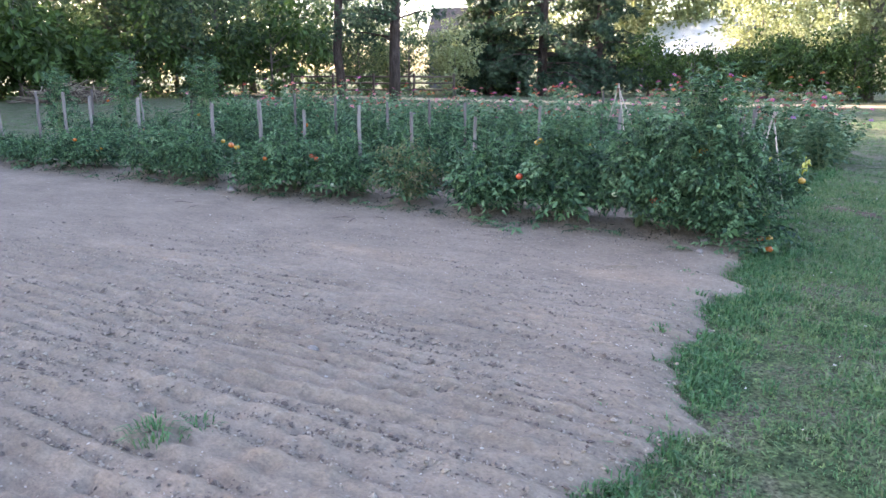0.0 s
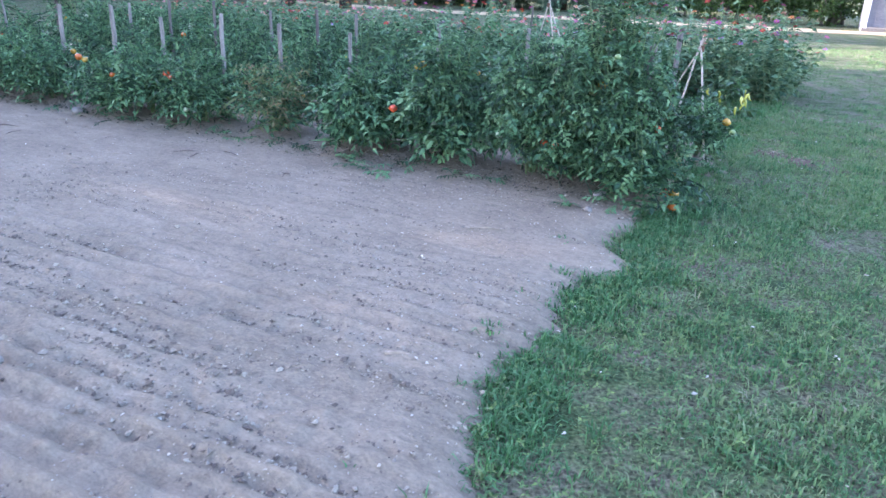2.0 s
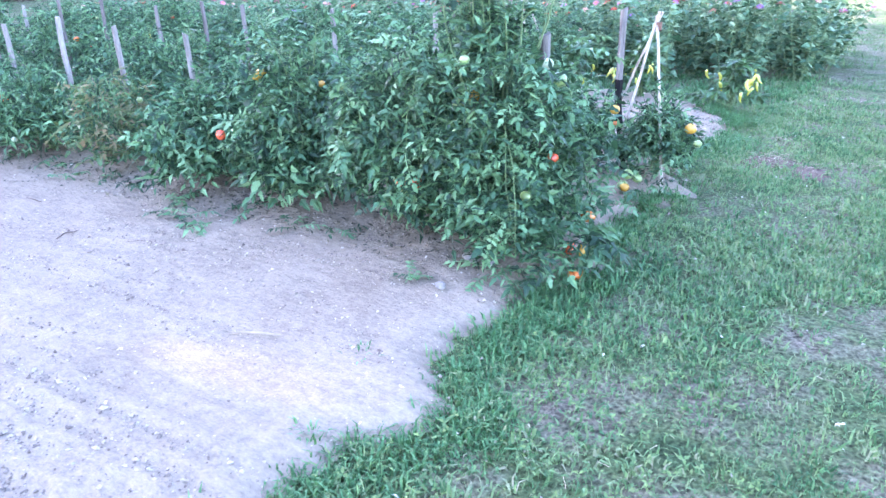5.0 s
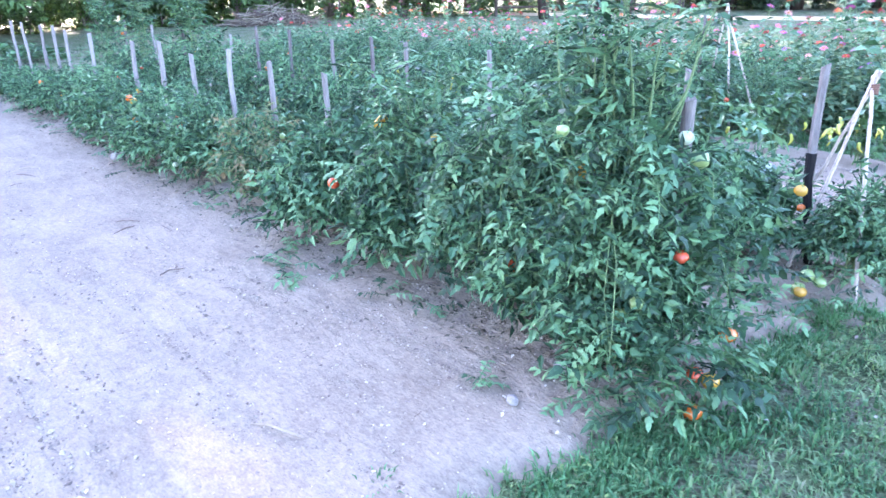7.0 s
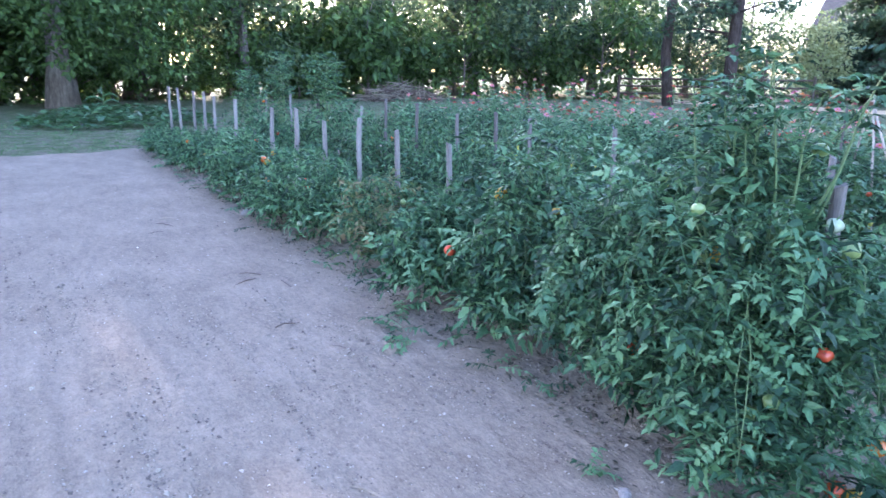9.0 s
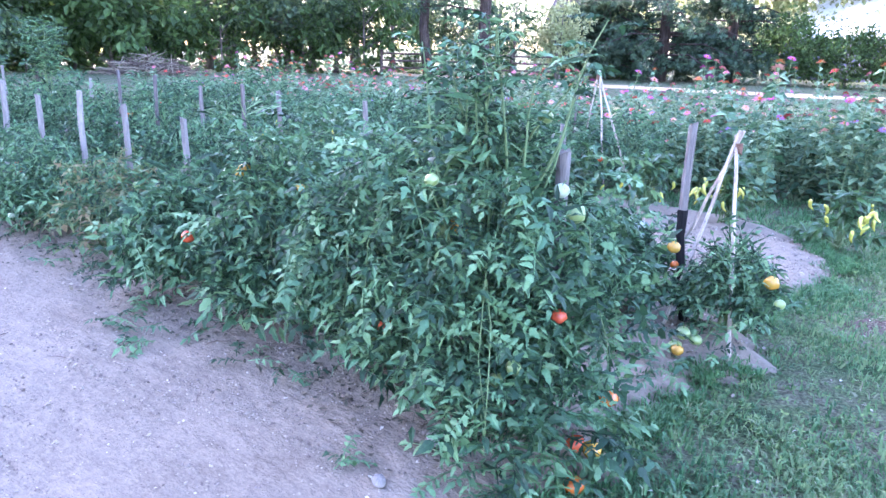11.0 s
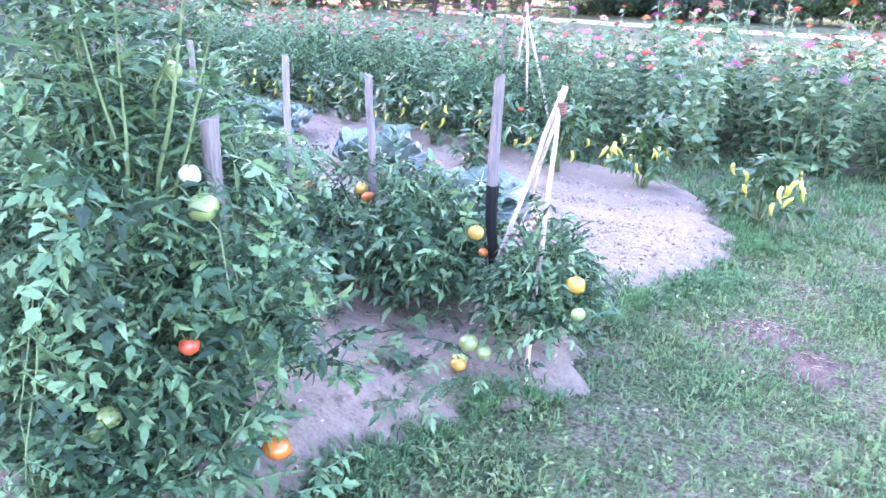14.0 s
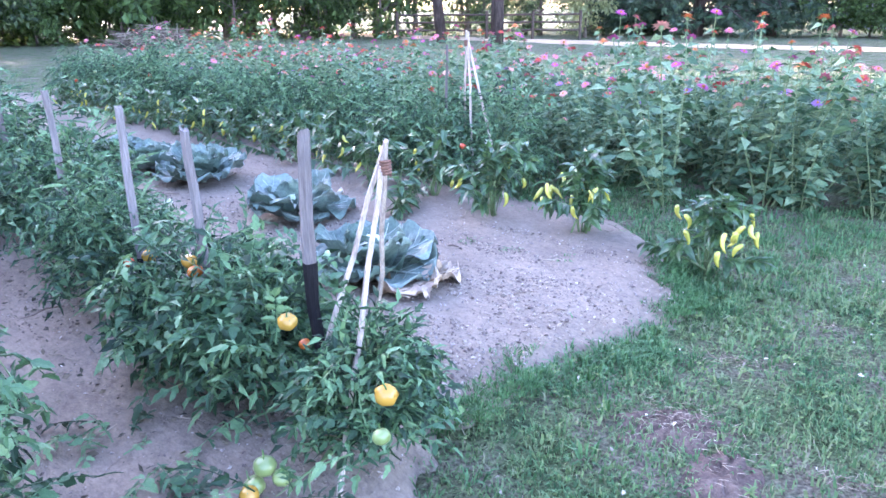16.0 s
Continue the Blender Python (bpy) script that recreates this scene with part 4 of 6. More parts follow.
def on_lawn(x, y, margin=0.0):
    a, b = to_ab(x, y)
    soil = (a > soil_edge(b) + margin) & (a < soil_far(b)) & (b > -9.5) & (b < 3.95)
    return ~soil


# ---- trees ----
LEAF = (np.array([(0, 0, 0), (0.5, 0.3, 0.06), (1, 0, -0.12), (0.45, -0.3, 0.06)]), np.array([(0, 2, 1), (0, 3, 2)]))
NEEDLES = (np.array([(0, 0, 0), (0.5, 0.16, 0.02), (1, 0, -0.1), (0.5, -0.16, 0.02), (0.3, 0.35, 0.0), (0.75, 0.42, -0.06), (0.3, -0.35, 0.0), (0.75, -0.42, -0.06)]),
           np.array([(0, 2, 1), (0, 3, 2), (0, 5, 4), (0, 6, 7)]))


def crown_mesh(rng, C, R, per, size, mat, piece, up=0.6):
    """A crown of many small leaves round clump centres C of radius R."""
    n = len(C) * per
    k = np.repeat(np.arange(len(C)), per)
    off = rng.normal(0, 1, (n, 3))
    off = unit(off) * rng.uniform(0.25, 1.0, (n, 1)) ** 0.6 * (1, 1, 0.7)
    P = C[k] + off * R[k][:, None]
    D = off + rng.normal(0, 0.7, (n, 3)) - (0, 0, 0.25)
    N = rng.normal(0, 1 - up, (n, 3)) + (0, 0, up)
    return mesh_of("crown", *stamp(piece, poses(P, D, N, size * rng.uniform(0.65, 1.3, n))), mat)


def broadleaf(name, label, at, h, trunk_r, low, wide, clumps, per, size, mat, seed, bark=M_BARK, group="woodland trees", shell=0.55, lean=0.02, skirt=0):
    rng = np.random.default_rng(seed)
    root = thing(name, label, "tree" if h > 5 else "shrub", at, 0, group)
    mid, half = (low + h) / 2, (h - low) / 2
    d = unit(rng.normal(0, 1, (clumps, 3)))
    lobes = 1 + 0.22 * np.sin(3 * np.arctan2(d[:, 1], d[:, 0]) + seed) + rng.normal(0, 0.12, clumps)
    r = rng.uniform(shell, 1.0, clumps) * lobes
    C = d * r[:, None] * (wide, wide, half) + (0, 0, mid)
    C[:, 2] = np.maximum(C[:, 2], low * 0.8)
    R = wide * rng.uniform(0.20, 0.36, clumps)
    if skirt:                                   # boughs that hang low all round
        ph, q = rng.uniform(0, 2 * np.pi, skirt), wide * rng.uniform(0.3, 1.0, skirt)
        C = np.r_[C, np.stack([np.cos(ph) * q, np.sin(ph) * q, rng.uniform(low, low + 4.5, skirt)], -1)]
        R = np.r_[R, wide * rng.uniform(0.13, 0.22, skirt)]
    z = np.linspace(0, h * 0.82, 8)
    bend = np.cumsum(rng.normal(0, lean * h * 0.12, (8, 2)), 0) * (z / h)[:, None]
    line = np.stack([bend[:, 0], bend[:, 1], z], -1)
    rad = trunk_r * np.array([1.75, 1.0, 0.88, 0.76, 0.62, 0.46, 0.3, 0.14])
    wood = [tube(line, rad, 9)]
    for c in C[rng.permutation(clumps)[: min(12, clumps)]]:
        i = int(np.clip((c[2] * 0.72) / (h * 0.82) * 7, 1, 6))
        s = line[i]
        m = (s + c) / 2 + (0, 0, 0.06 * h)
        t = np.linspace(0, 1, 5)[:, None]
        wood.append(tube((1 - t) ** 2 * s + 2 * t * (1 - t) * m + t * t * c, np.linspace(trunk_r * 0.34, trunk_r * 0.06, 5), 5, False))
    part("trunk", mesh_of("trunk", *join(*wood), bark, smooth=True), root)
    part("crown", crown_mesh(rng, C, R, per, size, mat, LEAF), root)
    return root


def pine(at, h, trunk_r, seed, label, forks=1):
    """A tall old pine: bare lower trunk, long thin limbs with needle pads."""
    rng = np.random.default_rng(seed)
    root = thing("pine_tree", label, "tree", at, 0, "pines")
    wood, C, R = [], [], []
    for f in range(forks):
        z = np.linspace(0, h * (1 - 0.08 * f), 9)
        sway = (f - (forks - 1) / 2) * 0.09 * np.clip(z - h * 0.22, 0, None)
        line = np.stack([sway + rng.normal(0, 0.05, 9), rng.normal(0, 0.05, 9), z], -1)
        wood.append(tube(line, trunk_r * np.linspace(1.1, 0.25, 9) * (1 if f == 0 else 0.75), 9))
        for k in range(44):
            zz = h * rng.uniform(0.14, 0.95)
            L = (1.0 - 0.55 * zz / h) * rng.uniform(1.2, 3.6)
            ph = rng.uniform(0, 6.28)
            s = np.array([np.interp(zz, z, line[:, 0]), 0, zz])
            e = s + np.array([math.cos(ph) * L, math.sin(ph) * L, rng.uniform(-0.25, 0.5)])
            wood.append(tube([s, (s + e) / 2 + (0, 0, 0.15), e], [0.055, 0.035, 0.012], 4, False))
            for u in (0.45, 0.7, 0.95, 1.05):
                if rng.random() < 0.8:
                    C.append(s + (e - s) * u + rng.normal(0, 0.12, 3))
                    R.append(rng.uniform(0.28, 0.6))
    part("trunk", mesh_of("trunk", *join(*wood), M_PINEBARK, smooth=True), root)
    part("crown", crown_mesh(rng, np.array(C), np.array(R), 34, 0.24, M_NEEDLE, NEEDLES), root)
    return root


def spruce(at, h, wide, seed, label):
    """A broad dark conifer with hanging branches."""
    rng = np.random.default_rng(seed)
    root = thing("spruce_tree", label, "tree", at, 0, "conifers")
    wood = [tube([(0, 0, 0), (0.05, 0, h * 0.5), (0, 0, h)], [0.32, 0.2, 0.03], 8)]
    C, R = [], []
    for k in range(95):
        zz = h * (0.05 + 0.93 * rng.random() ** 1.2)
        L = wide * (1 - zz / h) ** 0.75 * rng.uniform(0.65, 1.1) + 0.2
        ph = rng.uniform(0, 6.28)
        s = np.array([0, 0, zz])
        e = s + np.array([math.cos(ph) * L, math.sin(ph) * L, -0.18 * L])
        wood.append(tube([s, (s + e) / 2 + (0, 0, 0.1 * L), e], [0.06, 0.04, 0.015], 4, False))
        for u in np.arange(0.25, 1.05, 0.16):
            C.append(s + (e - s) * u + rng.normal(0, 0.15, 3))
            R.append(rng.uniform(0.3, 0.62))
    part("trunk", mesh_of("trunk", *join(*wood), M_PINEBARK, smooth=True), root)
    part("crown", crown_mesh(rng, np.array(C), np.array(R), 22, 0.34, M_NEEDLE, NEEDLES, 0.4), root)
    return root


def along(points, step, offset, rng, jitter):
    """Places along a broken line, set off to its left."""
    pts, out = np.array(points, float), []
    for p, q in zip(pts[:-1], pts[1:]):
        d = q - p
        n = max(1, int(np.linalg.norm(d) / step))
        side = np.array([-d[1], d[0]]) / np.linalg.norm(d)
        for i in range(n):
            out.append(p + d * (i + 0.5) / n + side * offset + rng.normal(0, jitter, 2))
    return out


def in_gap(x, y):
    """The opening in the wood through which the low sun reaches the lawn."""
    return abs((x - 12.4) * 0.375 + (y - 21.6) * 0.927) < 4.6 and x < -8


def make_trees():
    rng = np.random.default_rng(77)
    broadleaf("oak_tree", "large old oak with flared grey trunk at the wood's edge", (-24.6, 18.2, 0), 17, 0.38, 1.7, 7.2, 190, 120, 0.25, M_SHRUB, 5, shell=0.35, skirt=120)
    kinds = [broadleaf("woodland_tree", "tall leafy woodland tree in dense shade", (x, y, 0), h, 0.24, low, w, 90, 66, 0.31, M_TREELEAF, s)
             for s, (x, y, h, low, w) in enumerate(((-31.5, 9.5, 16, 0.8, 3.8), (-29.2, 24.5, 17, 0.5, 4.0), (-26.8, 28.8, 16, 1.0, 3.7), (-22.6, 41.6, 15, 0.6, 3.9)))]
    light = broadleaf("sunlit_tree", "tree with evening sun put into its pale leaf colour", (15.0, 66.0, 0), 13, 0.2, 0.8, 4.6, 84, 60, 0.36, M_SUNLEAF, 41, group="sunlit trees")
    tall = [(-38, -2), (-34, 5), (-31.5, 13), (-30, 20), (-28, 27), (-25, 33), (-21.5, 38)]
    spots = along(tall, 4.5, 0.8, rng, 0.7) + along(tall[:5], 4.2, 5.2, rng, 1.0) + along(tall[4:], 6.5, 5.2, rng, 1.0) + along(tall[:5], 4.6, 10.0, rng, 1.2) + along(tall[:4], 4.6, 14.0, rng, 1.2) + along(tall[3:], 6.5, 9.0, rng, 1.0)
    for i, p in enumerate(spots):
        s = rng.uniform(0.58, 0.66) if in_gap(*p) else rng.uniform(0.85, 1.12)     # young growth in the opening
        copy_thing(kinds[i % 4], pose(float(p[0]), float(p[1]), 0, 0, 0, rng.uniform(0, 360)) @ Matrix.Diagonal((s, s, s * rng.uniform(0.92, 1.1), 1)))
    low_tree = broadleaf("small_tree", "smaller leafy tree at the edge of the wood", (-17.5, 41.5, 0), 8.2, 0.15, 0.3, 3.3, 50, 60, 0.28, M_TREELEAF, 21)
    mid = [(-21, 38.5), (-15.5, 42.0), (-10.0, 45.5), (-4.5, 48.5), (1, 50.5)]
    for p in along(mid, 2.8, 0.3, rng, 0.6) + along(mid, 3.1, 4.2, rng, 1.0):
        if in_gap(*p) or abs((p[0] + 14) * 0.43 + (p[1] - 45.2) * 0.9) < 2.4:      # the lane runs through here
            continue
        s = rng.uniform(0.6, 1.25) if p[0] < -9.5 else rng.uniform(0.40, 0.66)
        copy_thing(low_tree, pose(float(p[0]), float(p[1]), 0, 0, 0, rng.uniform(0, 360)) @ Matrix.Diagonal((s * 1.1, s * 1.1, s, 1)))
    bush = broadleaf("undergrowth_shrub", "dark green shrub in the undergrowth of the wood", (-28.6, 21.0, 0), 3.0, 0.05, 0.1, 1.8, 32, 48, 0.27, M_SHRUB, 31, group="undergrowth")
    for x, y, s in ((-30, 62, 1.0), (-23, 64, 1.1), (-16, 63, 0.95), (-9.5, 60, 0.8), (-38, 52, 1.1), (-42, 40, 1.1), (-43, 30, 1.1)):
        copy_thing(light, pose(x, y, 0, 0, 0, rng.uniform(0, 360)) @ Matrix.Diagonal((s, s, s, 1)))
    for p in along(tall[:4], 2.6, 4.0, rng, 0.5) + along(tall[:4], 3.0, 7.0, rng, 0.5):       # thick growth behind the shed and the oak
        s = rng.uniform(1.5, 2.2)
        copy_thing(bush, pose(float(p[0]), float(p[1]), 0, 0, 0, rng.uniform(0, 360)) @ Matrix.Diagonal((s, s, s * 1.15, 1)))
    for x, y, s in ((-30.2, 14.6, 1.3), (-31.5, 17.0, 1.5), (-29.6, 19.6, 1.2), (-28.0, 31.6, 1.4), (-26.4, 33.2, 1.5), (-25.0, 35.2, 1.4), (-30.5, 34.0, 1.6), (-23.6, 37.2, 1.3), (-33.0, 12.5, 1.6)):
        copy_thing(bush, pose(x, y, 0, 0, 0, x * 37) @ Matrix.Diagonal((s, s, s, 1)))
    for p in along(tall, 2.4, -0.2, rng, 0.45) + along(tall, 3.0, 2.2, rng, 0.6) + along(mid, 2.6, -0.8, rng, 0.5):
        if (p[0] + 24.6) ** 2 + (p[1] - 18.2) ** 2 < 7 or (p[0] + 27) ** 2 + (p[1] - 14.5) ** 2 < 12:
            continue
        s = rng.uniform(0.8, 1.7)
        if p[0] > -12:
            s *= 0.35
        copy_thing(bush, pose(float(p[0]), float(p[1]), 0, 0, 0, rng.uniform(0, 360)) @ Matrix.Diagonal((s, s, s * rng.uniform(0.8, 1.2), 1)))
    for x, y, s in ((-28.5, 46.0, 0.6), (-20.5, 45.5, 0.5), (-33.0, 44.0, 0.8), (-21.5, 49.5, 0.85), (-16.8, 49.0, 0.75), (-25.5, 48.0, 0.9)):
        copy_thing(kinds[int(abs(x)) % 4], pose(x, y, 0, 0, 0, x * 50) @ Matrix.Diagonal((s, s, s * 0.9, 1)))
    pine((-8.0, 37.4, 0), 19, 0.23, 3, "tall slender pine with a bare dark lower trunk")
    pine((-5.1, 37.0, 0), 19, 0.27, 4, "tall forked pine with a reddish grey trunk", 2)
    pine((-22.3, 43.4, 0), 20, 0.34, 8, "tall pine standing before the wood's edge")
    spruce((2.7, 46.8, 0), 19, 5.2, 11, "broad dark conifer with hanging branches")
    spruce((6.3, 48.3, 0), 15, 4.0, 12, "dark conifer beside a taller one")
    spruce((-0.6, 48.0, 0), 12, 3.4, 13, "dark conifer beside a taller one")
    # the sunlit side beyond the lane; its leaf colour carries part of the light
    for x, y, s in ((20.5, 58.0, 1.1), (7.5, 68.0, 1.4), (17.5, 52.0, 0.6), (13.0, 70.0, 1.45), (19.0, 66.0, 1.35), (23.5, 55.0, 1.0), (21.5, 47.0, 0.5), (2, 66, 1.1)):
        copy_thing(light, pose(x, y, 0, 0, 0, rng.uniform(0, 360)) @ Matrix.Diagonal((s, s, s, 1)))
    broadleaf("vine_clad_tree", "tall narrow tree overgrown with vines coloured as sunlit", (20.2, 42.3, 0), 15, 0.26, 0.2, 1.9, 130, 60, 0.30, M_SUNLEAF, 43, group="sunlit trees")
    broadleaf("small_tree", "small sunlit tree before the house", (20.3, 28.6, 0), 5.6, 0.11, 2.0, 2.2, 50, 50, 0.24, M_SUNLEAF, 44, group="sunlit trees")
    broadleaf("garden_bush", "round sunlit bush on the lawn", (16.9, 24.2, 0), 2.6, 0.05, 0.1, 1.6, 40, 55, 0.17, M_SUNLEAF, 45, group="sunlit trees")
    broadleaf("garden_bush", "yellow-green bush with leaves coloured bright as sunlit", (-2.6, 44.2, 0), 4.2, 0.06, 0.4, 1.7, 40, 60, 0.22, M_SUNLEAF, 46, group="sunlit trees")
    hedge = broadleaf("hedge_shrub", "tall dense dark green hedge shrub", (9.4, 47.2, 0), 3.6, 0.06, 0.1, 2.0, 50, 60, 0.22, M_SHRUB, 47, group="hedge")
    for i, u in enumerate(np.linspace(0.12, 1.0, 8)):
        s = 0.78 + 0.22 * u + rng.uniform(-0.12, 0.12)
        copy_thing(hedge, pose(9.4 + 9.6 * u, 47.2 - 6.0 * u, 0, 0, 0, rng.uniform(0, 360)) @ Matrix.Diagonal((s, s, s, 1)))


# ---- buildings and far things ----
def boxed(name, parent, box, mat, label=""):
    return part(name, mesh_of(name, *block(*box), mat), parent, label)


def gable_roof(parent, x0, x1, y0, y1, eave, ridge, mat, over=0.35, thick=0.12):
    ym = (y0 + y1) / 2
    for name, ya in (("roof_slope", y0 - over), ("roof_slope", y1 + over)):
        ze = eave - (ridge - eave) * over / (ym - y0)
        V = [(x0 - over, ya, ze), (x1 + over, ya, ze), (x1 + over, ym, ridge), (x0 - over, ym, ridge)]
        V = np.array(V + [(x, y, z + thick) for x, y, z in V])
        F = [(0, 1, 2), (0, 2, 3), (4, 6, 5), (4, 7, 6), (0, 4, 5), (0, 5, 1), (1, 5, 6), (1, 6, 2), (2, 6, 7), (2, 7, 3), (3, 7, 4), (3, 4, 0)]
        part(name, mesh_of(name, V, F, mat), parent)


def walls(parent, x0, x1, y0, y1, eave, ridge, mat, t=0.18):
    ym = (y0 + y1) / 2
    boxed("wall", parent, (x0, y0, 0, x1, y0 + t, eave), mat)
    boxed("wall", parent, (x0, y1 - t, 0, x1, y1, eave), mat)
    for xa in (x0, x1 - t):
        prof = [(y0 + t, 0), (y1 - t, 0), (y1 - t, eave), (ym, ridge), (y0 + t, eave)]
        V = np.array([(xa, y, z) for y, z in prof] + [(xa + t, y, z) for y, z in prof])
        F = [(0, 2, 1), (0, 3, 2), (0, 4, 3), (5, 6, 7), (5, 7, 8), (5, 8, 9)]
        for i in range(5):
            j = (i + 1) % 5
            F += [(i, j, j + 5), (i, j + 5, i + 5)]
        part("gable_wall", mesh_of("gable_wall", V, F, mat), parent)


def window_on(parent, x, z, w, h, y, frame_mat=None):
    win = part("window", mesh_of("window", *join(block(x - w / 2, y - 0.05, z, x + w / 2, y, z + 0.08), block(x - w / 2, y - 0.05, z + h - 0.08, x + w / 2, y, z + h),
               block(x - w / 2, y - 0.05, z + 0.08, x - w / 2 + 0.08, y, z + h - 0.08), block(x + w / 2 - 0.08, y - 0.05, z + 0.08, x + w / 2, y, z + h - 0.08),
               block(x - w / 2 + 0.08, y - 0.04, z + h / 2 - 0.03, x + w / 2 - 0.08, y, z + h / 2 + 0.03)), M_WHITE), parent, "white framed window")
    part("pane", mesh_of("pane", *block(x - w / 2 + 0.08, y - 0.02, z + 0.08, x + w / 2 - 0.08, y - 0.004, z + h - 0.08), M_GLASS), win, "dark reflecting pane")


def make_buildings():
    house = thing("house", "grey-sided house with white trim and dark shingle roof", "house", (20.3, 35.4, 0), -24)
    walls(house, 0, 9, 0, 6.4, 3.0, 5.0, M_SIDING)
    gable_roof(house, 0, 9, 0, 6.4, 3.0, 5.0, M_ROOF)
    boxed("corner_board", house, (-0.03, -0.03, 0, 0.16, -0.002, 3.0), M_WHITE, "white corner board")
    boxed("fascia", house, (-0.35, -0.4, 2.72, 9.35, -0.36, 2.92), M_WHITE, "white fascia board")
    boxed("foundation", house, (-0.02, -0.04, -0.1, 9.02, -0.004, 0.3), M_STONE, "grey stone foundation")
    window_on(house, 2.2, 1.0, 1.0, 1.3, 0)
    window_on(house, 5.4, 1.0, 1.0, 1.3, 0)
    porch = thing("porch_wing", "pale-sided house wing with a small white-posted entrance porch", "house wing", (18.75, 36.5, 0), -24)
    walls(porch, 0, 1.84, 0, 3.2, 3.0, 3.9, M_SIDING)
    boxed("corner_board", porch, (-0.03, -0.03, 0, 0.14, -0.002, 3.0), M_WHITE, "white corner board")
    gable_roof(porch, 0.1, 1.74, 0, 3.2, 3.0, 3.9, M_SIDING, 0.2, 0.08)
    V = np.array([(0.0, -1.1, 2.16), (1.8, -1.1, 2.16), (1.8, -0.01, 2.62), (0.0, -0.01, 2.62)])
    V = np.r_[V, V + (0, 0, 0.09)]
    F = [(0, 2, 1), (0, 3, 2), (4, 5, 6), (4, 6, 7), (0, 1, 5), (0, 5, 4), (1, 2, 6), (1, 6, 5), (2, 3, 7), (2, 7, 6), (3, 0, 4), (3, 4, 7)]
    part("porch_roof", mesh_of("porch_roof", V, F, M_ROOF), porch, "dark shingled lean-to roof")
    boxed("beam", porch, (0.02, -1.06, 1.98, 1.78, -0.94, 2.14), M_WHITE, "white beam under the lean-to roof")
    for x in (0.04, 1.64):
        boxed("post", porch, (x, -1.06, 0.0, x + 0.12, -0.94, 1.976), M_WHITE, "white porch post")
    boxed("porch_floor", porch, (0.0, -1.1, -0.1, 1.8, -0.01, 0.16), M_STONE, "grey stone porch floor")
    door = boxed("door", porch, (0.5, -0.05, 0.17, 1.35, -0.004, 2.1), M_SIDING, "blue-grey panelled door")
    part("door_handle", mesh_of("door_handle", *block(1.22, -0.1, 1.0, 1.28, -0.05, 1.12), M_IRON), door, "black iron handle")
    barn = thing("barn", "low barn with a pale sunlit metal roof", "barn", (11.0, 64.2, 0), -50)
    walls(barn, 0, 9, 0, 7, 3.0, 5.6, M_SIDING)
    gable_roof(barn, 0, 9, 0, 7, 3.0, 5.6, M_PALEROOF)
    gray = thing("distant_house", "small grey gabled house behind the trees", "house", (-6.5, 66.0, 0), -10)
    walls(gray, 0, 6, 0, 6, 4.2, 7.0, M_SIDING)
    gable_roof(gray, 0, 6, 0, 6, 4.2, 7.0, M_ROOF)
    shed = thing("red_shed", "red wooden shed with black iron hinges at the wood's edge", "shed", (-29.6, 10.3, 0), 33)
    n = 20
    for k in range(n):
        boxed("plank", shed, (3.6 * k / n + 0.006, 0, 0.02, 3.6 * (k + 1) / n - 0.006, 0.03, 2.5), M_REDPAINT)
    walls(shed, 0, 3.6, 0.032, 3.0, 2.5, 3.2, M_REDPAINT, 0.1)
    gable_roof(shed, 0, 3.6, 0.0, 3.0, 2.5, 3.2, M_ROOF, 0.2, 0.08)
    for z in (0.5, 1.9):
        boxed("hinge", shed, (2.6, -0.02, z, 3.2, -0.004, z + 0.07), M_IRON, "black iron strap hinge")
    rng = np.random.default_rng(9)
    pile = thing("firewood_stack", "stack of split firewood logs beside the shed", "firewood", (-26.5, 14.4, 0), 33)
    for i in range(9):
        for j in range(8 + int(rng.integers(0, 3))):
            r = rng.uniform(0.045, 0.08)
            x, z = 0.16 * i - 0.5 + (j % 2) * 0.07 + rng.normal(0, 0.012), 0.08 + 0.145 * j + rng.normal(0, 0.012)
            part("log", mesh_of("log", *tube([(x, 0, z), (x, 0.45, z)], [r, r * rng.uniform(0.9, 1.05)], 6), M_DARKWOOD), pile)
    post = thing("wooden_post", "pale weathered wooden post beside the firewood", "post", (-25.0, 14.85, 0))
    part("shaft", mesh_of("shaft", *tube([(0, 0, -0.1), (0.01, 0, 1.0), (0, 0, 1.85)], [0.08, 0.075, 0.07], 8), M_SLAT), post)
    part("cap", mesh_of("cap", *tube([(0, 0, 1.85), (0, 0, 1.9)], [0.085, 0.05], 8), M_SLAT), post)
    fence = thing("rail_fence", "dark weathered post and rail fence by the lane", "fence")
    a, b = np.array([-11.5, 40.6]), np.array([-2.5, 42.2])
    for k in range(5):
        p = a + (b - a) * k / 4
        part("post", mesh_of("post", *tube([(p[0], p[1], -0.1), (p[0], p[1], 1.35)], 0.08, 6), M_DARKWOOD), fence)
        if k < 4:
            q = a + (b - a) * (k + 1) / 4
            for z in (0.45, 0.82, 1.18):
                part("rail", mesh_of("rail", *tube([(*p, z + rng.normal(0, 0.02)), (*((p + q) / 2), z - 0.02), (*q, z)], 0.05, 5), M_DARKWOOD), fence)
    # sandy lane beyond the lawn
    mid = np.array([(-30, 53), (-14, 45.2), (-6, 41.0), (0, 38.2), (7, 36.0), (14, 34.7), (21, 33.6), (34, 31), (60, 26)], float)
    t = np.linspace(0, len(mid) - 1, 60)
    line = np.stack([np.interp(t, range(len(mid)), mid[:, i]) for i in (0, 1)], -1)
    d = unit(np.gradient(line, axis=0))
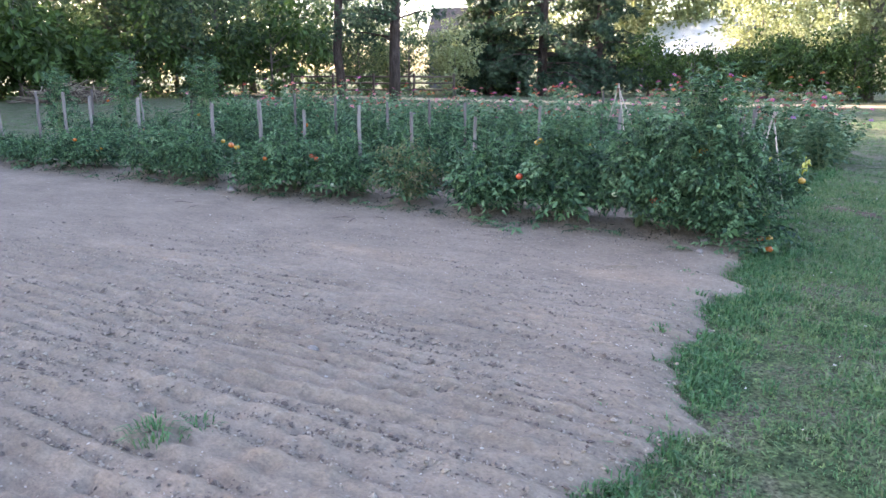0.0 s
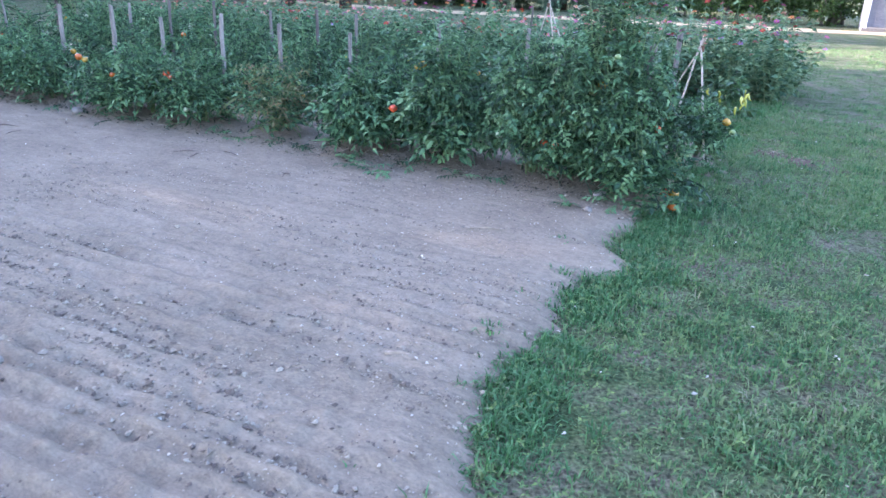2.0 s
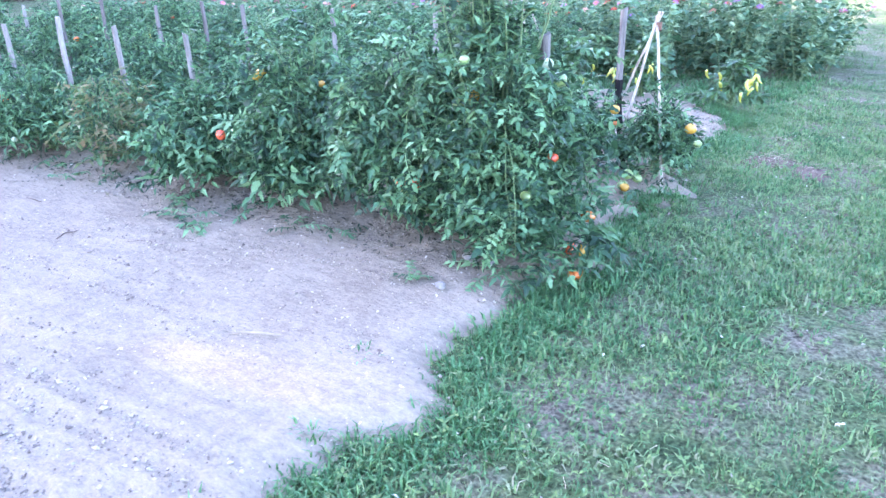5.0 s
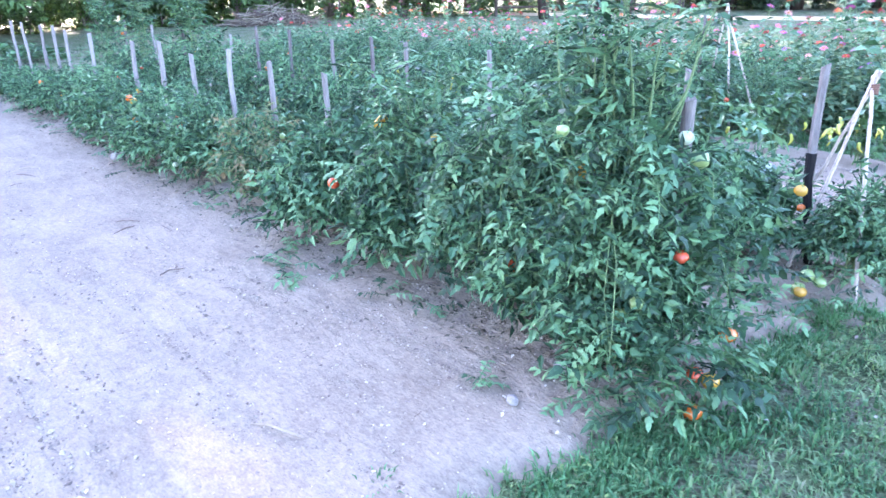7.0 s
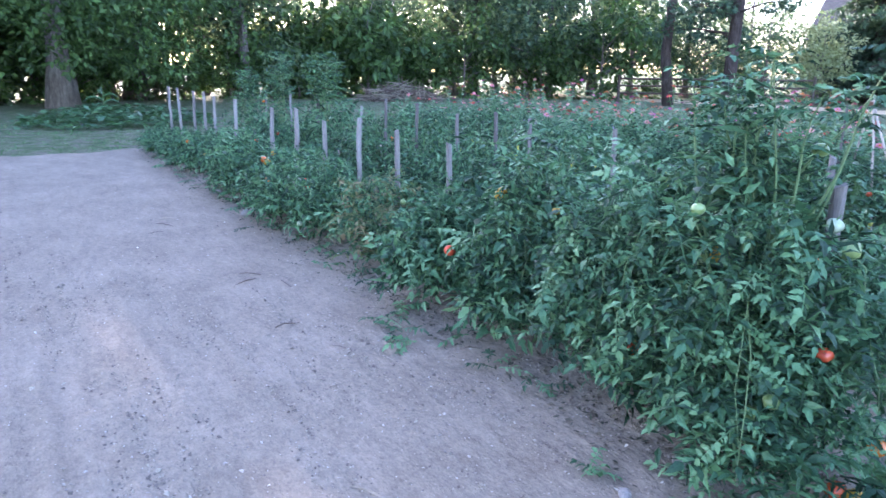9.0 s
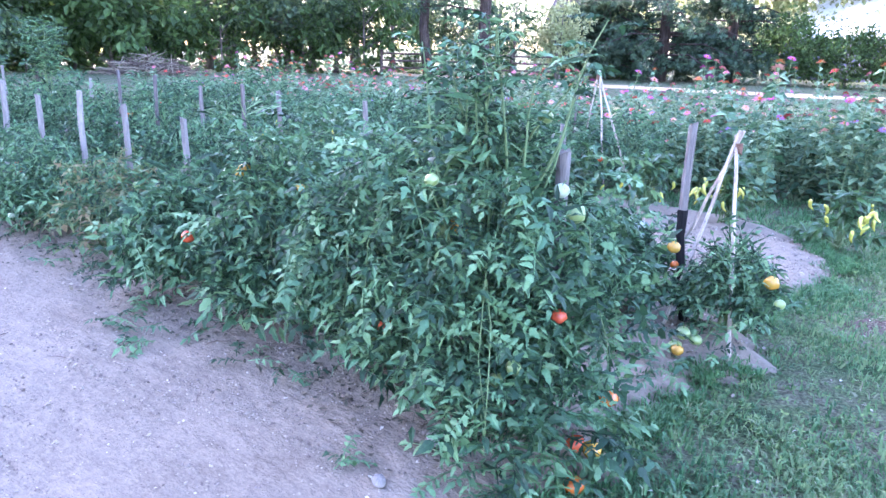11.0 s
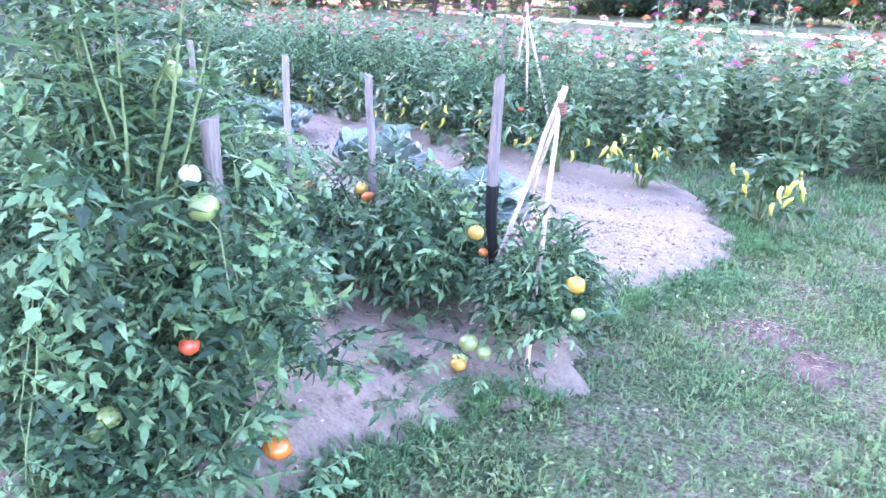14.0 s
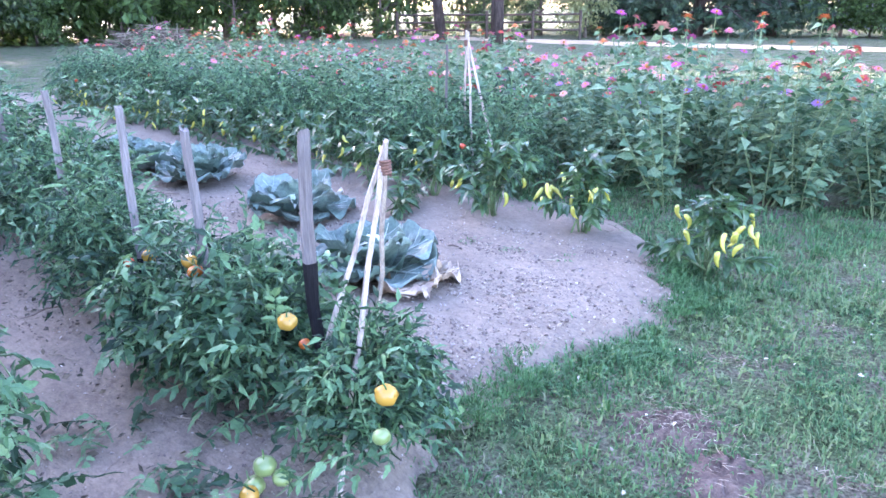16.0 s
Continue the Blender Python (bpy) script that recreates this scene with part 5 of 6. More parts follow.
    side = np.stack([-d[:, 1], d[:, 0]], -1)
    V, F = [], []
    for i in range(60):
        w = 1.55 + 0.2 * math.sin(i * 1.7) + 0.15 * math.sin(i * 4.1)
        V += [(*(line[i] - side[i] * w), 0.0), (*(line[i] - side[i] * w * 0.4), 0.03), (*(line[i] + side[i] * w * 0.4), 0.03), (*(line[i] + side[i] * w), 0.0)]
        if i:
            k = 4 * i
            for j in range(3):
                F += [(k - 4 + j, k + j, k + j + 1), (k - 4 + j, k + j + 1, k - 3 + j)]
    thing("lane", "pale sandy lane running past the lawn", "road", kind="structure", mesh=mesh_of("lane", V, F, M_LANE, smooth=True))
    # brush pile
    P, D, N = [], [], []
    for k in range(420):
        ph, r = rng.uniform(0, 6.28), 1.6 * rng.random() ** 0.6
        P.append((math.cos(ph) * r * 1.3, math.sin(ph) * r, max(0.05, 1.0 * (1 - (r / 1.7) ** 1.6) * rng.random())))
        D.append((rng.normal(), rng.normal(), rng.normal(0, 0.35)))
        N.append((0, 0, 1))
    twig = tube([(-0.5, 0, 0), (0, 0.03, 0.04), (0.5, 0, 0)], [0.018, 0.016, 0.008], 4, False)
    heap = thing("brush_pile", "heap of dry brown branches at the wood's edge", "brush pile", (-19.6, 32.4, 0), 20)
    part("brushwood", mesh_of("brushwood", *stamp(twig, poses(P, D, N, rng.uniform(0.5, 1.5, len(P)))), M_BRUSH), heap)["kind"] = "stuff"
    # low sprawling bean patch and a young corn stalk
    n = 1500
    ph, r = rng.uniform(0, 6.28, n), np.sqrt(rng.random(n))
    X, Y = np.cos(ph) * r * 2.2, np.sin(ph) * r * 2.6
    Z = 0.08 + (0.42 * (1 - r ** 3)) * rng.random(n) + 0.05 * np.sin(X * 4)
    patch = thing("bean_patch", "low sprawling patch of green bean plants", "bean plants", (-15.6, 15.0, 0), 0)
    blades = leaflet(rng, 1, 0.75, 0.08, 0.2)
    a = rng.uniform(0, 6.28, n)
    Mx = poses(np.stack([X, Y, Z], -1), np.stack([np.cos(a), np.sin(a), rng.normal(0.1, 0.25, n)], -1), np.stack([rng.normal(0, 0.3, n), rng.normal(0, 0.3, n), np.ones(n)], -1), rng.uniform(0.12, 0.24, n))
    part("foliage", mesh_of("foliage", *stamp(blades, Mx), M_PEPLEAF), patch)["kind"] = "stuff"
    corn = thing("corn_stalk", "young green corn stalk with arching leaves", "corn", (-17.4, 15.6, 0))
    part("stalk", mesh_of("stalk", *tube([(0, 0, 0), (0.01, 0, 0.5), (0, 0, 1.0)], [0.02, 0.016, 0.006], 6), M_TOMSTEM), corn)
    for k in range(8):
        z = 0.2 + 0.09 * k
        ph = k * 2.6
        line = [(math.cos(ph) * q * 0.55, math.sin(ph) * q * 0.55, z + 0.45 * q - 0.5 * q * q) for q in np.linspace(0, 1, 6)]
        V, F = tube(line, [0.02, 0.032, 0.03, 0.024, 0.014, 0.003], 4, False)
        part("leaf", mesh_of("leaf", V * 1.0, F, M_PEPLEAF), corn)


# ---- planting ----
def plant_garden():
    lab = "bushy dark green staked tomato plant in the row"
    # first row
    tomato_plant(0.22, -0.15, 1.27, 0.45, 0.50, 84, 9, 1, "large sprawling tomato plant with red and green fruit", (0.13, 0.225), 280, (
        ("orange", 2.87, 6.51, 0.21, 0.042), ("red", 2.78, 6.33, 0.10, 0.036), ("yellow", 2.84, 6.31, 0.10, 0.036), ("pale", 2.645, 6.53, 0.972, 0.029),
        ("red", 2.68, 6.42, 0.54, 0.030), ("green", 2.56, 6.60, 1.22, 0.03), ("green", 2.70, 6.50, 0.90, 0.04), ("green", 2.50, 6.25, 0.34, 0.032), ("green", 2.56, 6.24, 0.40, 0.03)), "green", sprays=9, tall=((2.77, 6.48, 1.55), (2.58, 6.42, 1.42), (2.47, 6.03, 0.36), (2.36, 6.42, 1.36), (2.72, 6.62, 1.40)),
        lobes=((2.84, 6.62, 0.40, 0.16, 44), (2.80, 6.58, 0.62, 0.16, 44), (2.52, 6.18, 0.15, 0.16, 50), (2.40, 6.30, 0.30, 0.16, 50), (2.60, 6.34, 0.24, 0.24, 80), (2.69, 6.35, 0.20, 0.17, 44), (2.60, 6.46, 0.70, 0.17, 44)))
    tomato_plant(0.78, -0.16, 1.04, 0.36, 0.46, 52, 9, 2, "large tomato plant grown into its neighbour", (0.13, 0.225), 200, (
        ("red", 1.90, 6.52, 0.38, 0.034), ("red", 1.98, 6.52, 0.37, 0.034), ("green", 1.93, 6.50, 0.32, 0.030), ("green", 2.22, 6.52, 0.78, 0.042), ("yellow", 2.28, 6.50, 0.82, 0.038)), "green pale green")
    tomato_plant(1.58, -0.08, 0.95, 0.31, 0.42, 44, 8, 3, lab, (0.17, 0.28), 120, (("yellow", 0.93, 7.22, 0.83, 0.032), ("yellow", 0.89, 7.24, 0.80, 0.028), ("red", 0.72, 7.00, 0.50, 0.034)), "green yellow green red", sprays=2)
    tomato_plant(2.36, -0.15, 0.70, 0.29, 0.40, 42, 8, 4, lab, (0.17, 0.28), 80, ((("red", 0.33, 7.47, 0.36, 0.033)),), "green yellow pale")
    tomato_plant(3.36, -0.13, 0.72, 0.29, 0.36, 24, 7, 5, "withered yellowing tomato plant in the row", (0.16, 0.26), 0, (), "green yellow", dry=True)
    tomato_plant(4.22, -0.18, 0.70, 0.31, 0.42, 36, 7, 6, lab, (0.16, 0.26), 0, (), "green pale red")
    tomato_plant(4.92, -0.18, 0.72, 0.30, 0.42, 36, 7, 7, lab, (0.16, 0.26), 0, (("red", -1.62, 8.18, 0.53, 0.036), ("red", -1.56, 8.14, 0.50, 0.032)), "green")
    rng = np.random.default_rng(5)
    for i, (a, h) in enumerate(((5.35, 0.60), (6.42, 0.70), (6.95, 0.74), (7.55, 0.70), (8.72, 0.60), (9.25, 0.50), (10.2, 0.38), (11.2, 0.40), (12.1, 0.36))):
        known = (("orange", -2.80, 8.77, 0.58, 0.038), ("yellow", -2.72, 8.74, 0.56, 0.036)) if i == 1 else ()
        tomato_plant(a, rng.normal(-0.15, 0.06), h, 0.31, 0.40, 27, 7, 20 + i, lab, (0.16, 0.26), 0, known, ("red orange green", "orange yellow", "yellow green", "orange red", "yellow yellow orange")[i % 5])
    # second row
    tomato_plant(-0.24, 1.30, 0.50, 0.16, 0.17, 22, 7, 40, "small tomato plant tied to a tripod of slats", (0.13, 0.21), 60, (
        ("yellow", 3.53, 7.50, 0.43, 0.036), ("green", 3.16, 7.40, 0.165, 0.036), ("green", 3.22, 7.40, 0.14, 0.032), ("green", 3.13, 7.38, 0.10, 0.036), ("yellow", 3.14, 7.34, 0.10, 0.03), ("green", 3.56, 7.40, 0.36, 0.026)), "", lobes=((3.22, 7.36, 0.10, 0.14, 26), (3.50, 7.46, 0.32, 0.12, 16)))
    tomato_plant(0.40, 1.28, 0.54, 0.22, 0.24, 24, 7, 41, "small tomato plant with yellow fruit by a dark stake", (0.17, 0.27), 60, (("yellow", 3.086, 7.69, 0.51, 0.033), ("orange", 3.10, 7.76, 0.40, 0.022)), "", lobes=((3.00, 7.78, 0.38, 0.14, 26),))
    tomato_plant(0.78, 1.25, 0.60, 0.31, 0.34, 30, 7, 42, "leafy tomato plant with orange fruit on a stake", (0.17, 0.27), 100, (("yellow", 2.42, 8.02, 0.53, 0.032), ("orange", 2.46, 8.00, 0.50, 0.032), ("yellow", 2.04, 8.20, 0.45, 0.034)), "green red")
    tomato_plant(1.72, 1.24, 0.68, 0.30, 0.34, 28, 8, 43, lab, (0.13, 0.21), 0, (), "red pale green")
    for i, (a, h) in enumerate(((2.5, 0.80), (3.3, 0.9), (4.05, 0.92), (4.8, 0.88), (5.55, 0.92), (6.3, 0.95), (7.1, 1.0), (7.9, 1.42), (8.7, 0.75), (9.7, 1.42), (10.5, 0.6), (11.5, 1.25))):
        tomato_plant(a, 1.28 + rng.normal(0, 0.07), h, 0.40 if h < 1.2 else 0.30, 0.42 if h < 1.2 else 0.30, 26 if h < 1.2 else 9, 7, 50 + i, "tall straggling tomato plant above the others" if h > 1.2 else lab, (0.17, 0.27) if h < 1.2 else (0.20, 0.30), 0, (),
                     ("red green", "pale green", "yellow", "red", "orange green")[i % 5], sprays=6 if h > 1.2 else 1, upright=0.7 if h > 1.2 else 0.4)
    # fourth row, before the flowers
    for i, a in enumerate(np.arange(2.0, 11.6, 0.72)):
        tomato_plant(float(a), 4.5 + rng.normal(0, 0.08), 0.92 + rng.normal(0, 0.07), 0.42, 0.40, 22, 6, 80 + i, "green leafy tomato plant before the flower bed", (0.17, 0.27), 0, (), ("red", "", "orange", "green")[i % 4], sprays=2 if i in (3, 9) else 0)
    # stakes
    grey, first = "weathered grey wooden stake in the tomato row", "thick weathered grey stake inside the largest plant"
    stake(0.0, 0.02, 1.10, 0.062, 1, first)
    for i, (a, z) in enumerate(((2.59, 1.02), (3.38, 1.04), (4.09, 1.09), (4.94, 1.02), (5.59, 1.10), (6.42, 1.07), (7.86, 1.11), (8.86, 1.11), (9.52, 1.15), (10.15, 1.14), (11.2, 1.16), (12.05, 1.17))):
        stake(a, rng.normal(0, 0.01), z, 0.044 if a < 5 else 0.048, 10 + i, grey + (" with dark lower end" if a > 8 else ""), (rng.normal(0, 0.012), rng.normal(0, 0.012)), 0.55 if a > 8 or 5.2 < a < 6 else 0.0)
    stake(0.02, 1.27, 1.12, 0.05, 30, "crooked grey stake with a black lower half", (-0.012, 0.0), 0.72, 0.07)
    for i, (a, z) in enumerate(((0.72, 1.06), (1.40, 1.08), (2.38, 1.08), (3.34, 1.10), (3.89, 1.12), (4.5, 1.08), (5.38, 1.14), (6.06, 1.16), (6.8, 1.05), (8.18, 1.14), (9.35, 1.1), (10.65, 1.15))):
        stake(a, 1.26 + rng.normal(0, 0.01), z, 0.04, 40 + i, "weathered grey wooden stake in the second row", (rng.normal(0, 0.018), rng.normal(0, 0.018)), 0.45 if i == 1 else 0.0)
    stake(2.62, 4.5, 1.18, 0.026, 60, "thin pale stick before the flower bed")
    tripod((3.35, 7.92, 1.05), [(3.385, 7.40), (3.05, 7.69), (3.02, 8.45)], "tripod of thin pale slats over a tomato plant", 0.02)
    tripod((2.30, 11.72, 1.26), [(2.48, 11.40), (2.80, 11.25), (2.1, 12.2)], "tripod of thin pale slats before the flowers", 0.022)
    # cabbages
    cabbage(1.12, 2.42, 1.0, 1, "blue-green cabbage with torn drooping outer leaves", True)
    cabbage(2.45, 2.80, 1.0, 2, "large open blue-green cabbage on bare soil")
    cabbage(4.0, 2.86, 1.05, 3, "large open blue-green cabbage on bare soil")
    cabbage(4.72, 2.80, 0.95, 4, "large open blue-green cabbage on bare soil")
    cabbage(5.4, 2.66, 0.9, 5, "large open blue-green cabbage on bare soil")
    dry_leaves(0.84, 2.44, 11)
    # peppers
    pl = "pepper plant hung with long yellow-green peppers"
    pepper_plant_at(plot(-0.18, 3.80, 0.02), 0.50, 0.33, 1, pl, 14, 0, 319)
    pepper_plant_at(plot(0.70, 3.85, 0.03), 0.60, 0.32, 2, pl, 14, 0, 319)
    pepper_plant_at(plot(1.36, 3.72, 0.04), 0.62, 0.38, 3, "leafy green pepper plant with few yellow peppers", 5, 0, 264)
    protos = [pepper_plant_at(plot(2.1, 3.85, 0.04), 0.58, 0.32, 4, "leafy green pepper plant with few yellow peppers", 4, 0, 165),
              pepper_plant_at(plot(1.95, 3.35, 0.03), 0.34, 0.22, 5, "small dark green pepper plant on bare soil", 0, 0, 99)]
    for i, a in enumerate(np.arange(2.75, 10.8, 0.62)):
        x, y, z = plot(float(a), 3.82 + rng.normal(0, 0.06), 0.03)
        s = rng.uniform(0.85, 1.05)
        copy_thing(protos[0], pose(x, y, z, 0, 0, rng.uniform(0, 360)) @ Matrix.Diagonal((s, s, s, 1)))
    # zinnias
    mixes = (("pink", "pink", "red", "salmon"), ("red", "red", "salmon", "pink"), ("magenta", "purple", "magenta"), ("red", "magenta", "pink", "pink"), ("salmon", "orange", "pink"), ("pink", "magenta", "salmon", "red"), ("red", "pink", "pink"), ("purple", "pink", "orange", "magenta"), ("salmon", "pink", "red"))
    flowers = [zinnia(100 + i, c, 1.0 + 0.02 * (i % 4)) for i, c in enumerate(mixes)]
    spots = []
    for a in np.arange(-0.55, 12.3, 0.44):
        front = 5.15 + max(0.0, 0.9 - a) * 0.42
        for b in np.arange(front, 8.2, 0.47):
            spots.append((a + rng.normal(0, 0.09), b + rng.normal(0, 0.09)))
    order = rng.permutation(len(spots))
    for n, k in enumerate(order):
        x, y, _ = plot(*spots[k])
        s = rng.uniform(0.78, 1.12) * float(np.interp(spots[k][0], [-0.5, 3.5], [1.26, 1.0]))
        m = pose(x, y, -0.01, 0, 0, rng.uniform(0, 360)) @ Matrix.Diagonal((s, s, s * rng.uniform(0.95, 1.08), 1))
        if n < len(flowers):
            flowers[n].matrix_basis = m
        else:
            f = flowers[n % len(flowers)]
            keep = f.scale.copy()
            f.scale = (1, 1, 1)
            copy_thing(f, m)
            f.scale = keep


# ---- lawn, weeds, clods, small things ----
def crumb(rng):
    """A small angular lump with eight faces."""
    V = np.array([(1.1, 0, 0), (0, 0.8, 0), (-1.1, 0, 0), (0, -0.8, 0), (0, 0, 0.65), (0, 0, -0.6)]) * rng.uniform(0.75, 1.25, (6, 1)) + rng.normal(0, 0.12, (6, 3))
    return V, np.array([(0, 1, 4), (1, 2, 4), (2, 3, 4), (3, 0, 4), (1, 0, 5), (2, 1, 5), (3, 2, 5), (0, 3, 5)])


BARE = ((4.30, 8.33, 0.20, 0.15), (4.47, 8.07, 0.11, 0.20), (4.5, 8.9, 0.12, 0.07), (4.95, 9.45, 0.2, 0.09), (4.86, 8.12, 0.14, 0.08))


def bare(x, y, rng):
    """Worn brown spots of the lawn."""
    hit = np.zeros(len(x), bool)
    for cx, cy, rx, ry in BARE:
        hit |= ((x - cx) / rx) ** 2 + ((y - cy) / ry) ** 2 < rng.uniform(0.0, 1.2, len(x))
    return hit


FOOT_SPRIGS = tuple((*plot(0.95 + 0.43 * k + 0.15 * math.sin(k * 5.1), -0.50 - 0.09 * math.sin(k * 2.3), 0)[:2], 0.13 + 0.05 * math.sin(k * 3.7) ** 2) for k in range(22))


def make_small():
    rng = np.random.default_rng(12)
    tufts = [grass_tuft(rng, 7, rng.uniform(0.028, 0.055), 0.15, rng.uniform(0.0035, 0.006)) for _ in range(12)]
    # short lawn close to the walk
    n = 24000
    X, Y = 0.6 + 7.4 * rng.random(n) ** 1.25, rng.uniform(1.0, 12.0, n)
    dens = smooth_noise(X * 1.1, Y * 1.1, 21) * 0.6 + smooth_noise(X * 3.7, Y * 3.7, 22) * 0.5
    keep = on_lawn(X, Y, 0.04) & (rng.random(n) < np.clip(dens * 4.6 - 1.75, 0.04, 1)) & ~bare(X, Y, rng)
    X, Y = X[keep], Y[keep]
    scatter("lawn_grass", "short green lawn grass blades", "grass", tufts, X, Y, np.full(len(X), -0.008), rng.uniform(0.6, 1.0, len(X)) + 0.7 * smooth_noise(X * 2.6, Y * 2.6, 27), M_GRASS, rng)
    n = 42000
    X, Y = rng.uniform(0.8, 6.2, n), rng.uniform(1.4, 10.0, n)
    keep = on_lawn(X, Y, 0.02) & (rng.random(n) < np.clip(smooth_noise(X * 2.4, Y * 2.4, 29) * 3.6 - 0.95, 0.05, 1)) & (X < 2.6 + 0.42 * (Y - 1.0)) & ~bare(X, Y, rng)
    X, Y = X[keep], Y[keep]
    scatter("lawn_grass", "short green lawn grass blades", "grass", tufts, X, Y, np.full(len(X), -0.008), rng.uniform(0.45, 0.8, len(X)) + 0.45 * smooth_noise(X * 3.0, Y * 3.0, 27), M_GRASS, rng, 0.3)
    # coarse grass hanging over the soil's edge
    b = rng.uniform(-6.5, 4.1, 2600)
    a = soil_edge(b) + rng.normal(-0.08, 0.11, 2600)
    x, y = ORIGIN[0] + a * ALONG[0] + b * ACROSS[0], ORIGIN[1] + a * ALONG[1] + b * ACROSS[1]
    keep = smooth_noise(a * 2 + 40, b * 1.6, 23) > 0.30
    tall = [grass_tuft(rng, 15, rng.uniform(0.05, 0.08), 0.14, 0.0045) for _ in range(6)]
    scatter("edge_grass", "coarse green grass along the edge of the soil", "grass", tall, x[keep], y[keep], np.full(keep.sum(), -0.005), rng.uniform(0.35, 1.15, keep.sum()), M_TUFT, rng)
    # the lawn creeps into the end of the cabbage bed
    b = rng.uniform(0.7, 3.9, 900)
    a = soil_edge(b) + np.abs(rng.normal(0.0, 0.10, 900)) - 0.05
    keep = smooth_noise(a * 3.5 + 9, b * 3.5, 35) + rng.normal(0, 0.05, 900) > 0.50
    a, b = a[keep], b[keep]
    scatter("creeping_grass", "sparse green grass creeping over the edge of the soil", "grass", tall, ORIGIN[0] + a * ALONG[0] + b * ACROSS[0], ORIGIN[1] + a * ALONG[1] + b * ACROSS[1], soil_height(a, b) - 0.004, rng.uniform(0.25, 0.75, len(a)), M_TUFT, rng, 0.35)
    # thicker clumps in the lawn
    n = 4200
    X, Y = 0.6 + 6.4 * rng.random(n) ** 1.2, rng.uniform(1.0, 11.0, n)
    keep = on_lawn(X, Y, 0.0) & (smooth_noise(X * 2.1 + 3, Y * 2.1, 28) > 0.52) & ~bare(X, Y, rng)
    scatter("lawn_clumps", "thicker dark green clumps of grass in the lawn", "grass", tall, X[keep], Y[keep], np.full(keep.sum(), -0.006), rng.uniform(0.28, 0.62, keep.sum()), M_TUFT, rng, 0.3)
    # lawn further off
    n = 8000
    X, Y = rng.uniform(-2, 15, n), rng.uniform(8.0, 24.0, n)
    keep = on_lawn(X, Y, 0.02) & (smooth_noise(X * 0.8, Y * 0.8, 24) > 0.3) & ((X > 8.6) | (Y > 12.5))
    X, Y = X[keep], Y[keep]
    scatter("far_lawn_grass", "short green lawn grass blades", "grass", tufts, X, Y, np.full(len(X), -0.008), rng.uniform(1.0, 1.7, len(X)), M_GRASS, rng)
    n = 1000
    A, B = rng.uniform(13.0, 21.0, n), rng.uniform(-7.0, 9.0, n)
    X, Y = ORIGIN[0] + A * ALONG[0] + B * ACROSS[0], ORIGIN[1] + A * ALONG[1] + B * ACROSS[1]
    keep = on_lawn(X, Y)
    scatter("far_lawn_grass", "short green lawn grass blades", "grass", tufts, X[keep], Y[keep], np.full(keep.sum(), -0.008), rng.uniform(1.2, 2.2, keep.sum()), M_GRASS, rng)
    # weeds under peppers and flowers
    n = 1900
    A, B = rng.uniform(-0.7, 12, n), rng.uniform(3.7, 6.0, n)
    X, Y = ORIGIN[0] + A * ALONG[0] + B * ACROSS[0], ORIGIN[1] + A * ALONG[1] + B * ACROSS[1]
    keep = (A > 0.0) | (B > 4.2)
    scatter("weeds", "green grassy weeds between the rows", "weeds", tall, X[keep], Y[keep], np.full(keep.sum(), 0.0), rng.uniform(0.7, 1.4, keep.sum()), M_TUFT, rng)
    # clover and broad lawn weeds
    tri = join(*[turned(simple_leaf(rng, 0.024, 0.62, 0.25), 0, -18, k * 120, (0, 0, 0.012)) for k in range(3)])
    n = 20000
    X, Y = rng.uniform(0.6, 7.5, n), rng.uniform(1.2, 10, n)
    keep = on_lawn(X, Y, 0.02) & (smooth_noise(X * 1.7 + 7, Y * 1.7, 25) + rng.normal(0, 0.08, n) > 0.47) & ~bare(X, Y, rng)
    X, Y = X[keep], Y[keep]
    scatter("clover", "yellow-green clover leaves in the lawn", "clover", [tri], X, Y, rng.uniform(0.005, 0.03, len(X)), rng.uniform(0.5, 1.05, len(X)), M_CLOVER, rng, 0.35)
    # broad-leaved weeds pressed flat in the lawn
    n = 420
    X, Y = 0.9 + 5.6 * rng.random(n), rng.uniform(1.4, 10.2, n)
    keep = on_lawn(X, Y, 0.0) & (smooth_noise(X * 1.3 + 11, Y * 1.3, 33) > 0.45)
    rosettes = [join(*[turned(leaflet(rng, rng.uniform(0.035, 0.06), 0.42, 0.12, 0.3), rng.uniform(-15, 15), rng.uniform(-35, -8), k * 58 + rng.uniform(-18, 18), (0, 0, 0.012)) for k in range(7)]) for _ in range(4)]
    scatter("lawn_weeds", "flat broad-leaved green weeds in the lawn", "weeds", rosettes, X[keep], Y[keep], np.full(keep.sum(), 0.004), rng.uniform(0.45, 0.8, keep.sum()), M_CLOVER, rng)
    # dry straw on the bare patch of lawn and thin straw elsewhere
    bit = tube([(-0.5, 0, 0), (0, 0.04, 0.03), (0.5, 0, 0)], [0.03, 0.03, 0.02], 3, False)
    n = 620
    pick = rng.integers(0, len(BARE) + 4, n) % (len(BARE) + 4)
    spot = np.array(BARE)[np.where(pick < len(BARE), pick, 0)]
    X, Y = spot[:, 0] + rng.normal(0, 0.5, n) * spot[:, 2], spot[:, 1] + 0.05 + rng.normal(0, 0.45, n) * spot[:, 3]
    X2, Y2 = rng.uniform(2.5, 7, 900), rng.uniform(3, 11, 900)
    k2 = on_lawn(X2, Y2)
    X, Y = np.r_[X, X2[k2]], np.r_[Y, Y2[k2]]
    scatter("dry_straw", "scattered pale dry straw on the lawn", "straw", [bit], X, Y, rng.uniform(0.0, 0.025, len(X)), rng.uniform(0.012, 0.045, len(X)), M_STRAW, rng)
